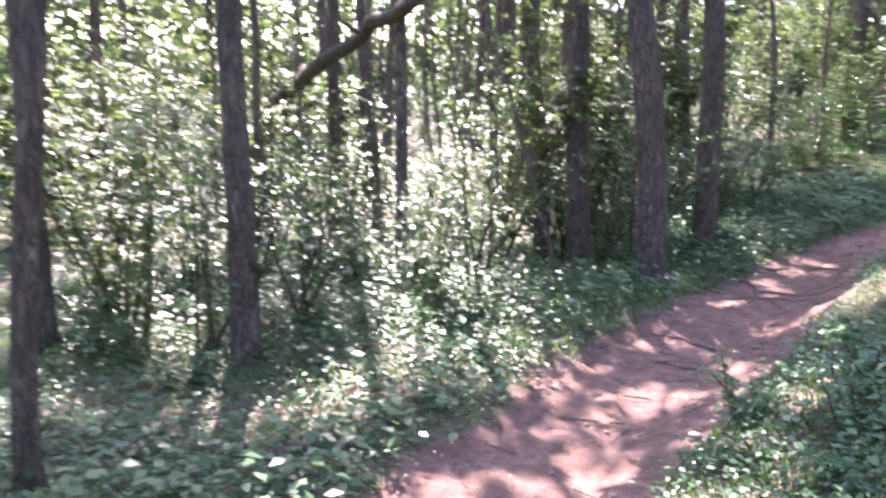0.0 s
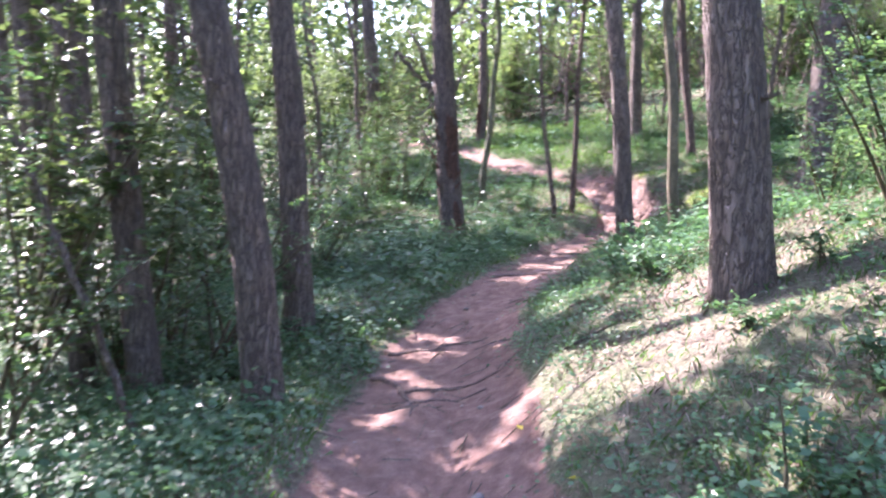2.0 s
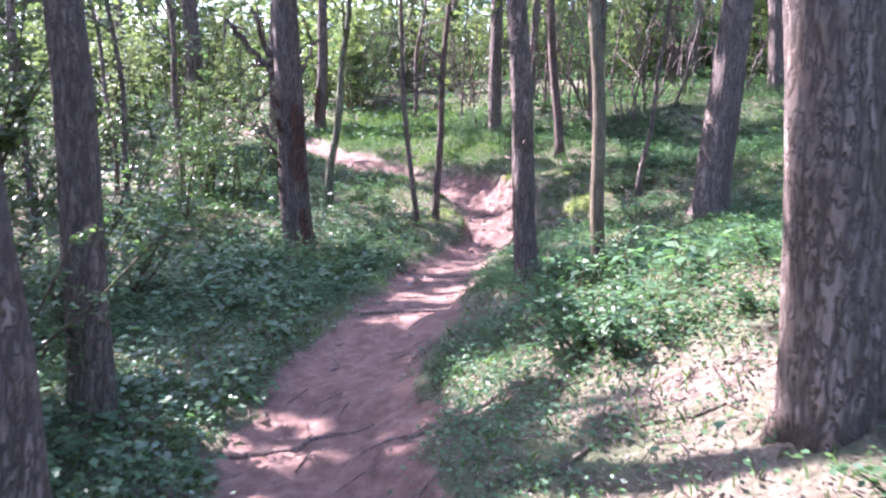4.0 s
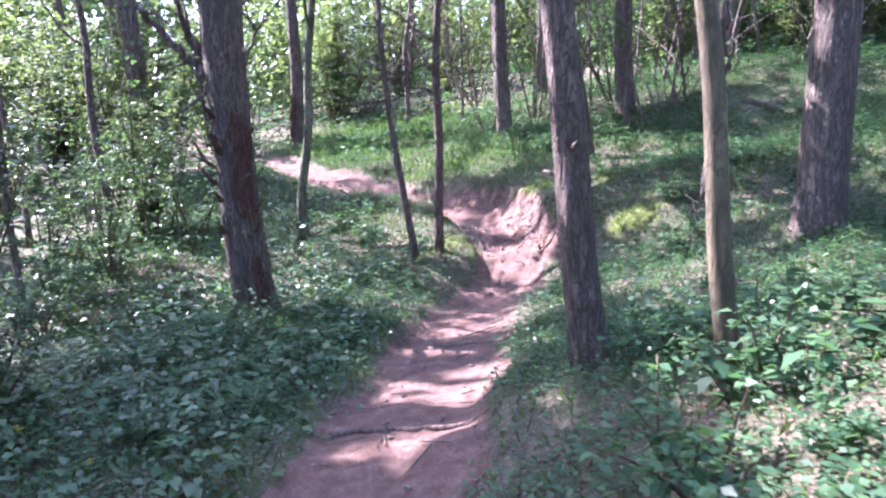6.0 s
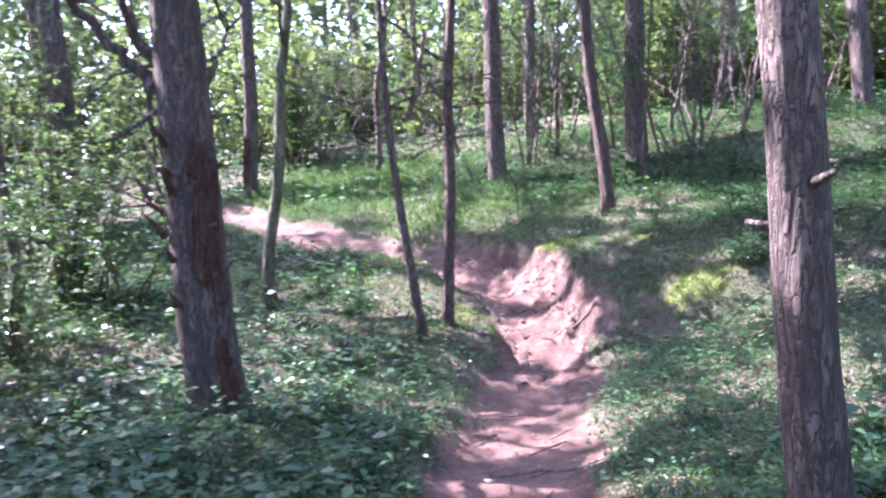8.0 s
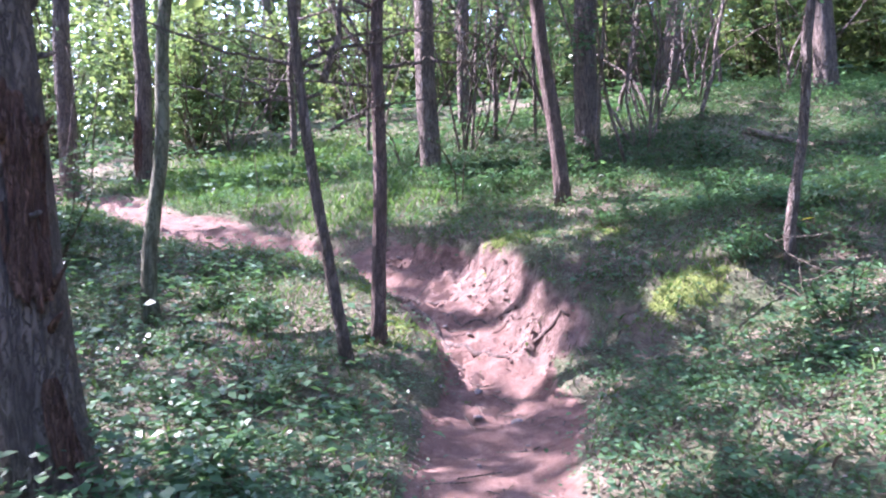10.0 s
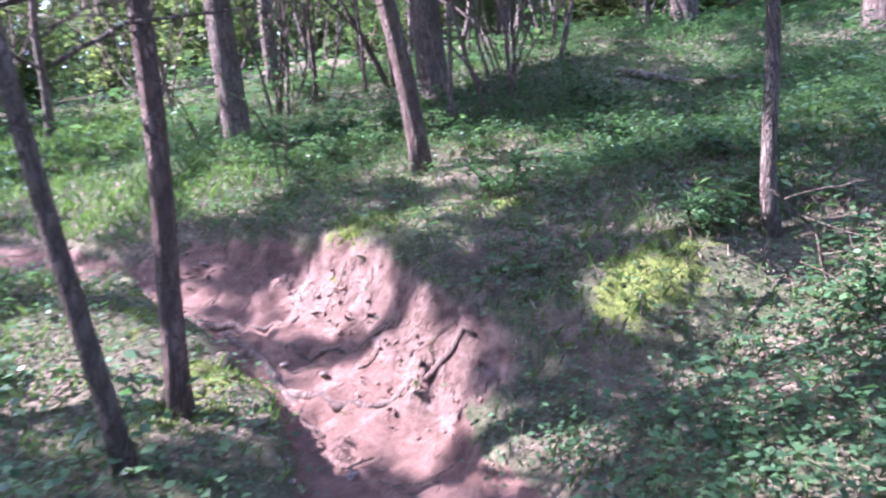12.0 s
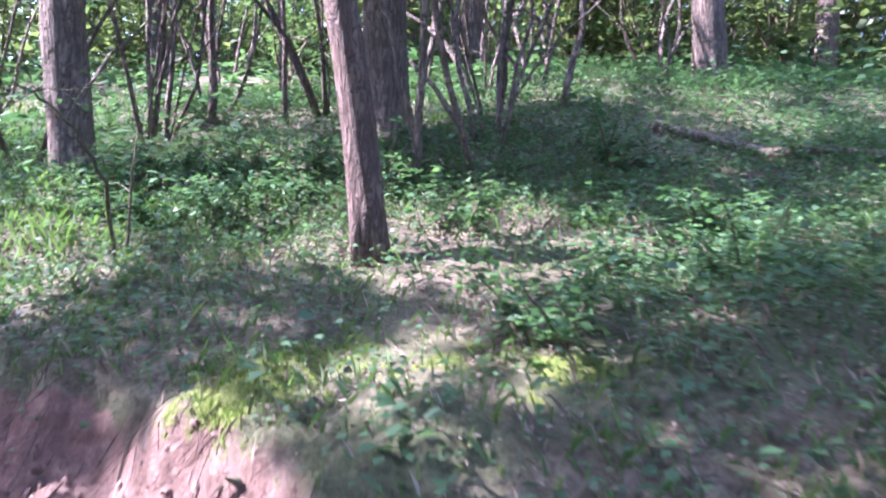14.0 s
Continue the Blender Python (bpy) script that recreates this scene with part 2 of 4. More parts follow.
def land(x, y):
    """Height, and how much each place is trail, clay bank and moss."""
    x, y = np.asarray(x, float), np.asarray(y, float)
    cx, zt, kr, kl, hw = (lookup(k, y) for k in range(5))
    slant = 1 + 0.3 * sstep(y, 10.5, 13)
    wob = vnoise(x * 1.7 + 9, y * 1.7) * 0.28
    u = x - cx
    d = np.abs(u + wob) / slant
    d = np.where(y < 4, d * np.where(u + wob > 0, 1.2, 0.93), d)
    trail = 1 - sstep(d, hw * 0.8, hw * 1.25)
    right = np.where(u > 0, np.sqrt((u * kr) ** 2 + 0.0025) - 0.05, 0)
    far = np.maximum(u - 9, 0)
    right = right - far * kr * 0.6
    left = np.where(u < 0, np.maximum(u, -9) * kl, 0)
    # the cut bank on the outer side of the bend
    edge = np.interp(y, [9.0, 10.0, 11.2, 12.2, 13.5], [0.75, 0.70, 1.12, 1.22, 1.1]) + vnoise(x * 2.5, y * 2.5) * 0.16 + vnoise(x * 8, y * 8) * 0.07
    inner = np.interp(y, [9.0, 9.6, 10.4, 11.6, 12.3, 13], [-0.62, -0.34, -0.06, 0.22, -0.2, -0.6]) + vnoise(x * 4 + 7, y * 4) * 0.16
    berm = sstep(y, 8.9, 9.5) * (1 - sstep(y, 12.2, 12.9)) * (1 - sstep(u, inner - 0.12, inner + 0.10))
    trail = trail * (1 - berm)
    bench = sstep(u, inner - 0.12, inner + 0.10) * (1 - sstep(u, edge - 0.1, edge + 0.02)) * sstep(y, 9.9, 10.3) * (1 - sstep(y, 12.0, 12.8))
    trail = np.maximum(trail, bench)
    high = np.interp(y, [9.2, 9.9, 10.6, 11.6, 12.8], [0.0, 0.30, 0.38, 0.15, 0.0])
    bank = 0.45 * sstep(u, edge - 0.42, edge - 0.08) + 0.55 * sstep(u, edge - 0.16, edge + 0.05)
    mound = 0.07 * berm * np.exp(-((u - inner + 0.45) / 0.5) ** 2) + 0.16 * np.exp(-((x - 1.75) ** 2 / 0.22 + (y - 9.5) ** 2 / 0.12))
    low = -0.10 * trail * sstep(y, 8, 9.5) * (1 - sstep(y, 12, 14)) - 0.05 * trail
    step = 0.05 * np.sin(y * 4.3 + vnoise(x * 2, y * 2) * 4) * trail
    z = zt + right + left + bank * high + mound + low + step * 0.5
    amp = 0.35 + 0.65 * (1 - trail)
    rough = sstep(y, 8.6, 9.4) * (1 - sstep(y, 12.5, 14)) * sstep(u, -1.2, 0) * (1 - sstep(u, 1.4, 2.2))
    z = z + rough * (vnoise(x * 4 + 3, y * 4) * 0.03 + vnoise(x * 11, y * 11 + 5) * 0.055 + vnoise(x * 21, y * 21) * 0.05)
    z = z + np.exp(-((u - edge + 0.2) / 0.26) ** 2) * sstep(high, 0.05, 0.25) * (vnoise(x * 6 + 5, y * 6) * 0.10 + vnoise(x * 13, y * 13 + 8) * 0.09)
    z = z + trail * (np.abs(vnoise(x * 2.2 + 40, y * 7)) * -0.05 + vnoise(x * 6, y * 12 + 7) * 0.025)
    z = z + amp * (vnoise(x * 0.8, y * 0.8) * 0.12 + vnoise(x * 3, y * 3) * 0.05 + vnoise(x * 9, y * 9) * 0.022)
    clay = np.exp(-((u - edge + 0.14) / 0.17) ** 2) * sstep(high, 0.05, 0.25)
    clay = np.maximum(clay, 0.44 * np.exp(-((u - edge - 0.22) / 0.34) ** 2) * sstep(y, 8.8, 9.3) * (1 - sstep(y, 10.3, 10.8)) * sstep(vnoise(x * 6 + 2, y * 6) + 0.6 * vnoise(x * 17, y * 17), -0.1, 0.1))
    tuft = np.exp(-(np.maximum(np.abs(u - edge - 0.42) - 0.15, 0) / 0.33) ** 2) * sstep(y, 9.9, 10.5) * (1 - sstep(y, 11.6, 12.2))
    moss = 0.25 * tuft
    for mx, my, ax, ay, k in MOSSY:
        moss = np.maximum(moss, k * np.exp(-((x - mx) / ax) ** 2 - ((y - my) / ay) ** 2))
    return z, trail, clay, moss


def height(x, y):
    return float(land(np.array([x]), np.array([y]))[0][0])


def quads_mesh(name, verts, n=4):
    """A mesh of loose n-cornered faces; verts is an array of faces x n x 3."""
    me = bpy.data.meshes.new(name)
    k = len(verts)
    me.vertices.add(k * n)
    me.vertices.foreach_set("co", np.ascontiguousarray(verts, np.float32).ravel())
    me.loops.add(k * n)
    me.loops.foreach_set("vertex_index", np.arange(k * n, dtype=np.int32))
    me.polygons.add(k)
    me.polygons.foreach_set("loop_start", np.arange(0, k * n, n, dtype=np.int32))
    me.update(calc_edges=True)
    return me


def grid_mesh(name, X, Y, Z):
    me = bpy.data.meshes.new(name)
    h, w = X.shape
    me.vertices.add(h * w)
    me.vertices.foreach_set("co", np.stack([X, Y, Z], -1).astype(np.float32).ravel())
    i = np.arange(h * w).reshape(h, w)
    q = np.stack([i[:-1, :-1], i[:-1, 1:], i[1:, 1:], i[1:, :-1]], -1).reshape(-1, 4)
    me.loops.add(q.size)
    me.loops.foreach_set("vertex_index", q.ravel().astype(np.int32))
    me.polygons.add(len(q))
    me.polygons.foreach_set("loop_start", np.arange(0, q.size, 4, dtype=np.int32))
    me.update(calc_edges=True)
    me.polygons.foreach_set("use_smooth", np.ones(len(q), bool))
    return me


def spread(lo, a, b, hi, step):
    """Steps of even size between a and b that grow beyond them."""
    out, s = [a], step
    while out[0] > lo:
        s *= 1.25
        out.insert(0, out[0] - s)
    out += list(np.arange(a + step, b, step))
    s = step
    while out[-1] < hi:
        s *= 1.25
        out.append(out[-1] + s)
    return np.array(out)


gx, gy = spread(-400, -4.5, 5, 400, 0.045), spread(-400, -7, 15, 400, 0.045)
GX, GY = np.meshgrid(gx, gy)
GZ, gt, gc, gm = land(GX.ravel(), GY.ravel())
me = grid_mesh("ground", GX, GY, GZ.reshape(GX.shape))
for nm, arr in (("trail", gt), ("clay", gc), ("moss", gm)):
    me.attributes.new(nm, "FLOAT", "POINT").data.foreach_set("value", arr.astype(np.float32))
me.materials.append(GROUND)
tagged(new("ground", me), "reddish-brown dirt trail winding over a leaf-littered forest floor", "ground", kind="structure")


# ---- helpers for plants ----
def part(name, me, material, parent, label=""):
    if isinstance(me, bmesh.types.BMesh):
        bm, me = me, bpy.data.meshes.new(name)
        bm.to_mesh(me)
        bm.free()
    me.materials.append(material)
    ob = new(name, me)
    ob.parent = parent
    return tagged(ob, label)


def thing(name, x, y, label, category, group="", sink=0.0):
    ob = new(name)
    ob.location = (x, y, height(x, y) - sink)
    return tagged(ob, label, category, group)


def tube(points, radii, sides=12, seed=0, rough=0.0, flare=0.0):
    """A tapered, bent, uneven stem along a line of points."""
    P = np.array(points, float)
    n = len(P)
    T = np.gradient(P, axis=0)
    T /= np.linalg.norm(T, axis=1)[:, None] + 1e-9
    ref = np.array([1.0, 0, 0]) if abs(T[0, 2]) > 0.5 else np.array([0, 0, 1.0])
    A = np.cross(T, ref)
    A /= np.linalg.norm(A, axis=1)[:, None] + 1e-9
    B = np.cross(T, A)
    th = np.linspace(0, 2 * np.pi, sides, endpoint=False)
    R = np.array(radii, float)[:, None] * np.ones((1, sides))
    if rough:
        s = np.linspace(0, 1, n)[:, None] * n
        o = seed * 7.3
        R = R * (1 + rough * 2 * (vnoise(th[None] * 3.0 + o, s * 0.25 + o) + 0.7 * vnoise(np.cos(th)[None] * 6 + o, s * 0.8 + np.sin(th)[None] * 6)))
    if flare:
        hgt = (P[:, 2] - P[0, 2])[:, None]
        R = R * (1 + flare * np.exp(-hgt / 0.16) * (0.75 + 0.45 * np.cos(th[None] * 4 + seed) + 0.25 * np.cos(th[None] * 7 + 2 * seed)))
    V = P[:, None] + R[..., None] * (A[:, None] * np.cos(th)[None, :, None] + B[:, None] * np.sin(th)[None, :, None])
    V = np.concatenate([V, V[:, :1]], 1)
    me = grid_mesh("stem", V[..., 0], V[..., 1], V[..., 2])
    bm = bmesh.new()
    bm.from_mesh(me)
    bmesh.ops.remove_doubles(bm, verts=bm.verts, dist=1e-5)
    bmesh.ops.holes_fill(bm, edges=[e for e in bm.edges if e.is_boundary], sides=0)
    bmesh.ops.recalc_face_normals(bm, faces=bm.faces)
    bpy.data.meshes.remove(me)
    return bm


def leaves(centres, size, rs, droop=0.3, aspect=0.6, up=1.0):
    """Leaf blades, each one folded face, spread at random round the centres."""
    n = len(centres)
    s = (np.asarray(size) * (0.6 + 0.8 * rs.rand(n)))[:, None]
    a = rs.rand(n) * 2 * np.pi
    out = np.stack([np.cos(a), np.sin(a), -droop + 0.7 * (rs.rand(n) - 0.5)], 1)
    out /= np.linalg.norm(out, axis=1)[:, None]
    nor = np.stack([rs.randn(n) * 0.45, rs.randn(n) * 0.45, np.full(n, up)], 1)
    side = np.cross(out, nor)
    side /= np.linalg.norm(side, axis=1)[:, None] + 1e-9
    nor = np.cross(side, out)
    c = np.asarray(centres)
    v = np.stack([c, c + out * s * 0.45 + side * s * aspect * 0.5 + nor * s * 0.08, c + out * s - nor * s * 0.05, c + out * s * 0.45 - side * s * aspect * 0.5 + nor * s * 0.08], 1)
    return v


# openings in the roof of leaves: where the sun reaches the lowest metre (x, y, half length, half breadth)
OPEN_A = np.array([
    (-1.53, 2.50, 0.50, 0.24), (-1.43, 1.74, 0.34, 0.24), (-1.40, 0.96, 0.25, 0.25), (-0.86, 4.82, 0.36, 0.22), (-0.35, 5.78, 0.6, 0.35),
    (0.54, 0.69, 0.83, 0.3), (1.12, 0.30, 0.5, 0.3), (-0.05, 2.54, 0.30, 0.44), (1.84, 2.92, 0.75, 0.9), (0.45, 2.31, 0.42, 0.37),
    (-0.39, 6.82, 0.5, 0.2), (-0.34, 7.48, 0.3, 0.14), (1.85, 0.12, 0.42, 0.42), (2.38, -0.17, 0.45, 0.45), (2.83, -0.46, 0.45, 0.45),
    (0.60, 10.0, 0.75, 0.34), (-0.56, 10.98, 0.25, 0.38), (2.49, 9.03, 0.4, 0.22), (-1.25, 16.69, 1.6, 1.2), (0.24, 10.35, 0.35, 0.13)])
OPEN_B = np.array([
    (1.21, 10.6, 0.42, 0.3), (-0.57, 10.42, 0.4, 0.33), (2.65, 8.75, 1.0, 0.6), (-0.82, 12.27, 0.45, 0.14),
    (-1.48, 13.62, 0.5, 0.2), (2.99, 12.64, 0.5, 0.34), (2.01, 10.32, 0.34, 0.18), (3.71, 12.04, 0.5, 0.4),
    (1.41, 10.62, 0.3, 0.2), (2.85, 13.0, 1.0, 0.6), (2.90, 11.49, 0.4, 0.4), (3.35, 11.2, 0.4, 0.4), (3.80, 10.92, 0.4, 0.4),
    (-1.59, 11.12, 0.25, 0.25), (-0.68, 10.65, 0.25, 0.25), (-1.90, 2.9, 0.55, 0.35), (-1.30, -0.33, 0.35, 0.2), (-0.57, -1.40, 0.35, 0.2), (-1.46, -1.95, 0.4, 0.3)])
OPEN_C = np.array([(2.2, 0.9, 0.5, 0.4), (3.2, 1.2, 0.7, 0.5), (3.6, 4.2, 0.7, 0.5), (0.1, 11.6, 0.5, 0.12), (-0.1, 9.2, 0.5, 0.12), (-1.3, 10.4, 0.5, 0.3), (-2.0, 9.9, 0.4, 0.3), (-2.9, 1.5, 0.7, 0.55), (-3.2, 3.8, 0.8, 0.5), (-2.6, 12.6, 0.6, 0.3)])
OPEN_D = np.array([
    (1.17, 12.34, 0.5, 0.35), (1.58, 12.63, 0.4, 0.3), (2.12, 13.01, 0.6, 0.3), (2.67, 11.89, 0.4, 0.25), (3.78, 12.31, 0.4, 0.25), (2.07, 10.79, 0.5, 0.22), (1.36, 10.61, 0.28, 0.2),
    (2.43, 10.32, 0.3, 0.18), (1.89, 10.14, 0.25, 0.12), (-0.06, 11.43, 0.25, 0.25), (-0.09, 10.06, 0.3, 0.3), (2.16, 9.15, 0.4, 0.25), (-0.59, 10.49, 0.4, 0.3), (-1.95, 9.91, 0.3, 0.2),
    (0.44, 6.37, 0.5, 0.25), (-0.91, 6.13, 0.4, 0.12), (-0.21, 6.14, 0.4, 0.12), (-0.31, 7.49, 0.5, 0.1), (1.42, 3.02, 0.4, 0.2), (1.71, 3.73, 0.4, 0.2), (-1.7, 14.2, 1.0, 0.5), (-0.5, 2.03, 0.3, 0.12),
    (-0.38, 4.94, 0.3, 0.1), (2.77, 1.56, 0.7, 0.5)])
OPENINGS = np.concatenate([OPEN_A, OPEN_B, OPEN_C, OPEN_D])


def sunlit(p):
    """Whether the sunbeam through p comes down in an opening."""
    k = ((p[:, 2] - 1.0) / SUN_TO.z)[:, None]
    q = p - np.array(SUN_TO)[None] * k
    x, y = q[:, 0] + vnoise(q[:, 0] * 5, q[:, 1] * 5) * 0.25, q[:, 1] + vnoise(q[:, 0] * 5 + 30, q[:, 1] * 5) * 0.2
    hit = np.zeros(len(p), bool)
    for ox, oy, a, b in OPENINGS:
        hit |= ((x - ox) / (a * 1.15)) ** 2 + ((y - oy) / (b * 1.15)) ** 2 < 1
    hit &= vnoise(x * 5 + 50, y * 5) + 0.5 * vnoise(x * 12, y * 12) > -0.36
    share = np.select([(y < -2) & (x < -1.3) & (x > -5.6), (y < 0.6) & (x < -1.3) & (x > -5.6), (y > 13.2) & (x > -0.6) & (y < 24), (x < -5.6) | (y > 13.5), (x < -0.9) & (y < 11), (y > 3) & (y < 8.5) & (x < 1.2), y > 8.5],
                      [0.02, -0.2, 0.04, -0.28, 0.40, 0.24, 0.22], 0.14)
    west = vnoise(x * 1.1 + 40, y * 1.1) + 0.5 * vnoise(x * 3.7, y * 5.5 + 3) > share
    west |= (vnoise(x * 2.7 + 11, y * 3.6 + 2) + 0.55 * vnoise(x * 7 + 3, y * 9) > 0.24) & ((x > -0.9) | (y > 11))
    west &= ((x - 0.35) / 0.85) ** 2 + ((y - 11.55) / 0.42) ** 2 > 1
    return hit | west


def crown_mesh(rs, n, rx, rz, size, clumps=14):
    cc = rs.randn(clumps, 3)
    cc /= np.linalg.norm(cc, axis=1)[:, None]
    cc *= (0.35 + 0.65 * rs.rand(clumps, 1)) * np.array([rx, rx, rz])
    k = rs.randint(0, clumps, n)
    p = cc[k] + rs.randn(n, 3) * np.array([rx, rx, rz]) * 0.24
    return leaves(p, size, rs, 0.35, 0.7, 0.8)


def bend_line(rs, start, direction, length, n=8, wander=0.15, lift=0.0):
    p, d, out = np.array(start, float), np.array(direction, float), [np.array(start, float)]
    d /= np.linalg.norm(d)
    for i in range(n):
        d = d + rs.randn(3) * wander + np.array([0, 0, lift])
        d /= np.linalg.norm(d)
        p = p + d * length / n
        out.append(p.copy())
    return out


def bark_stub(root, pts, rad, rs, bark, sides=7):
    """A dead branch broken off short."""
    k = rs.randint(int(len(pts) * 0.06), int(len(pts) * 0.42))
    a = rs.rand() * 6.28
    d = np.array([math.cos(a), math.sin(a), 0.25])
    ln = 0.04 + 0.10 * rs.rand()
    p = pts[k] + d * rad[k] * 0.85
    part("branch_stub", tube([p, p + d * ln * 0.5, p + d * ln], [0.022, 0.016, 0.011], sides, k, 0.1), bark, root)


def tree(name, x, y, r, lean, bark, label, tall=9.0, seed=1, limbs=3, crown=True, sides=20, bends=0.03, flare=0.5, rough=0.05, leany=0.0, low=2.8, cull=True, line=None):
    rs = np.random.RandomState(seed)
    root = thing(name, x, y, label, "tree", "trees of the wood")
    n = int(tall / (0.15 if r > 0.1 and sides > 12 else 0.35))
    t = np.linspace(0, 1, n + 1)
    ph = rs.rand(4) * 6
    px = lean * t * tall * (1 - 0.25 * t) + bends * (np.sin(t * 9 + ph[0]) - np.sin(ph[0])) + bends * 0.5 * (np.sin(t * 23 + ph[1]) - np.sin(ph[1]))
    py = leany * t * tall + bends * (np.sin(t * 8 + ph[2]) - np.sin(ph[2]))
    if line:
        q = np.array([(0, 0, -0.2)] + line, float)
        d = (q[-1] - q[-2]) / (q[-1, 2] - q[-2, 2]) * 0.8
        q = np.concatenate([q, [q[-1] + d * (tall - q[-1, 2])]])
        q[-1, 2] = tall + 0.1
        h = t * tall - 0.12
        px, py = np.interp(h, q[:, 2], q[:, 0]), np.interp(h, q[:, 2], q[:, 1])
        w = np.ones(5) / 5
        px, py = (np.convolve(np.pad(v, 2, "reflect", reflect_type="odd"), w, "valid") for v in (px, py))
    pts = np.stack([px, py, t * tall - 0.12], 1)
    rad = r * (1 - 0.62 * t)
    part("trunk", tube(pts, rad, sides, seed, rough, flare), bark, root)
    for i in range(4 if r > 0.1 and cull else 0):
        bark_stub(root, pts, rad, rs, bark)
    for i in range(limbs):
        k = int(n * min(0.9, (low + (tall * 0.7 - low) * (i + rs.rand()) / max(limbs, 1)) / tall))
        a = rs.rand() * 6.28
        line = bend_line(rs, pts[k], (math.cos(a), math.sin(a), 0.55), 1.1 + rs.rand() * 1.4, 7, 0.13, 0.03)
        part("branch", tube(line, np.linspace(rad[k] * 0.3 + 0.006, 0.006, 8), 6), bark, root)
    if crown:
        q = crown_mesh(rs, 2600, 2.2, 1.5, 0.17) + np.array([px[-1], py[-1], tall - 0.6])
        if cull:
            q = q[~sunlit(q[:, 0] + np.array(root.location)[None])]
        me = quads_mesh("crown", q)
        part("crown", me, CROWN, root)
    return root


def shrub_kind(seed, tall, wide, n, size, material=None, bark=None, name="shrub", stems=6, start=0.25, label="leafy green shrub with thin brown stems in the undergrowth"):
    rs = np.random.RandomState(seed)
    root = new(name)
    tagged(root, label, "shrub", "undergrowth shrubs")
    tips = []
    for i in range(stems):
        a = rs.rand() * 6.28
        d = (math.cos(a) * wide * 0.5, math.sin(a) * wide * 0.5, tall)
        line = np.array(bend_line(rs, (rs.randn() * 0.05, rs.randn() * 0.05, -0.05), d, tall * (0.75 + 0.35 * rs.rand()), 9, 0.10))
        part("stem", tube(line, np.linspace(0.011 + 0.004 * tall, 0.003, 10), 5), bark or BARK_TAN, root)
        tips.append(line)
    tips = np.array(tips)
    m = 26 * stems
    li, fr = rs.randint(0, stems, m), start + (1 - start) * rs.rand(m)
    idx = np.minimum((fr * 9).astype(int), 8)
    w = (fr * 9 - idx)[:, None]
    base = tips[li, idx] * (1 - w) + tips[li, idx + 1] * w
    end = base + rs.randn(m, 3) * np.array([0.30, 0.30, 0.14]) * wide * 0.55 + np.array([0, 0, 0.02])
    k, f = rs.randint(0, m, n), rs.rand(n, 1)
    c = base[k] * (1 - f) + end[k] * f + rs.randn(n, 3) * 0.015
    part("foliage", quads_mesh("foliage", leaves(c, size, rs, 0.15, 0.62, 1.1)), material or LEAF, root)
    return root


def place(kind, x, y, rs, smin=0.8, smax=1.25):
    s = smin + (smax - smin) * rs.rand()
    ob = copy_thing(kind, pose(x, y, height(x, y) - 0.02, rs.randn() * 4, rs.randn() * 4, rs.rand() * 360) @ Matrix.Scale(s, 4))
    ob.scale = (s, s, s)
    return ob


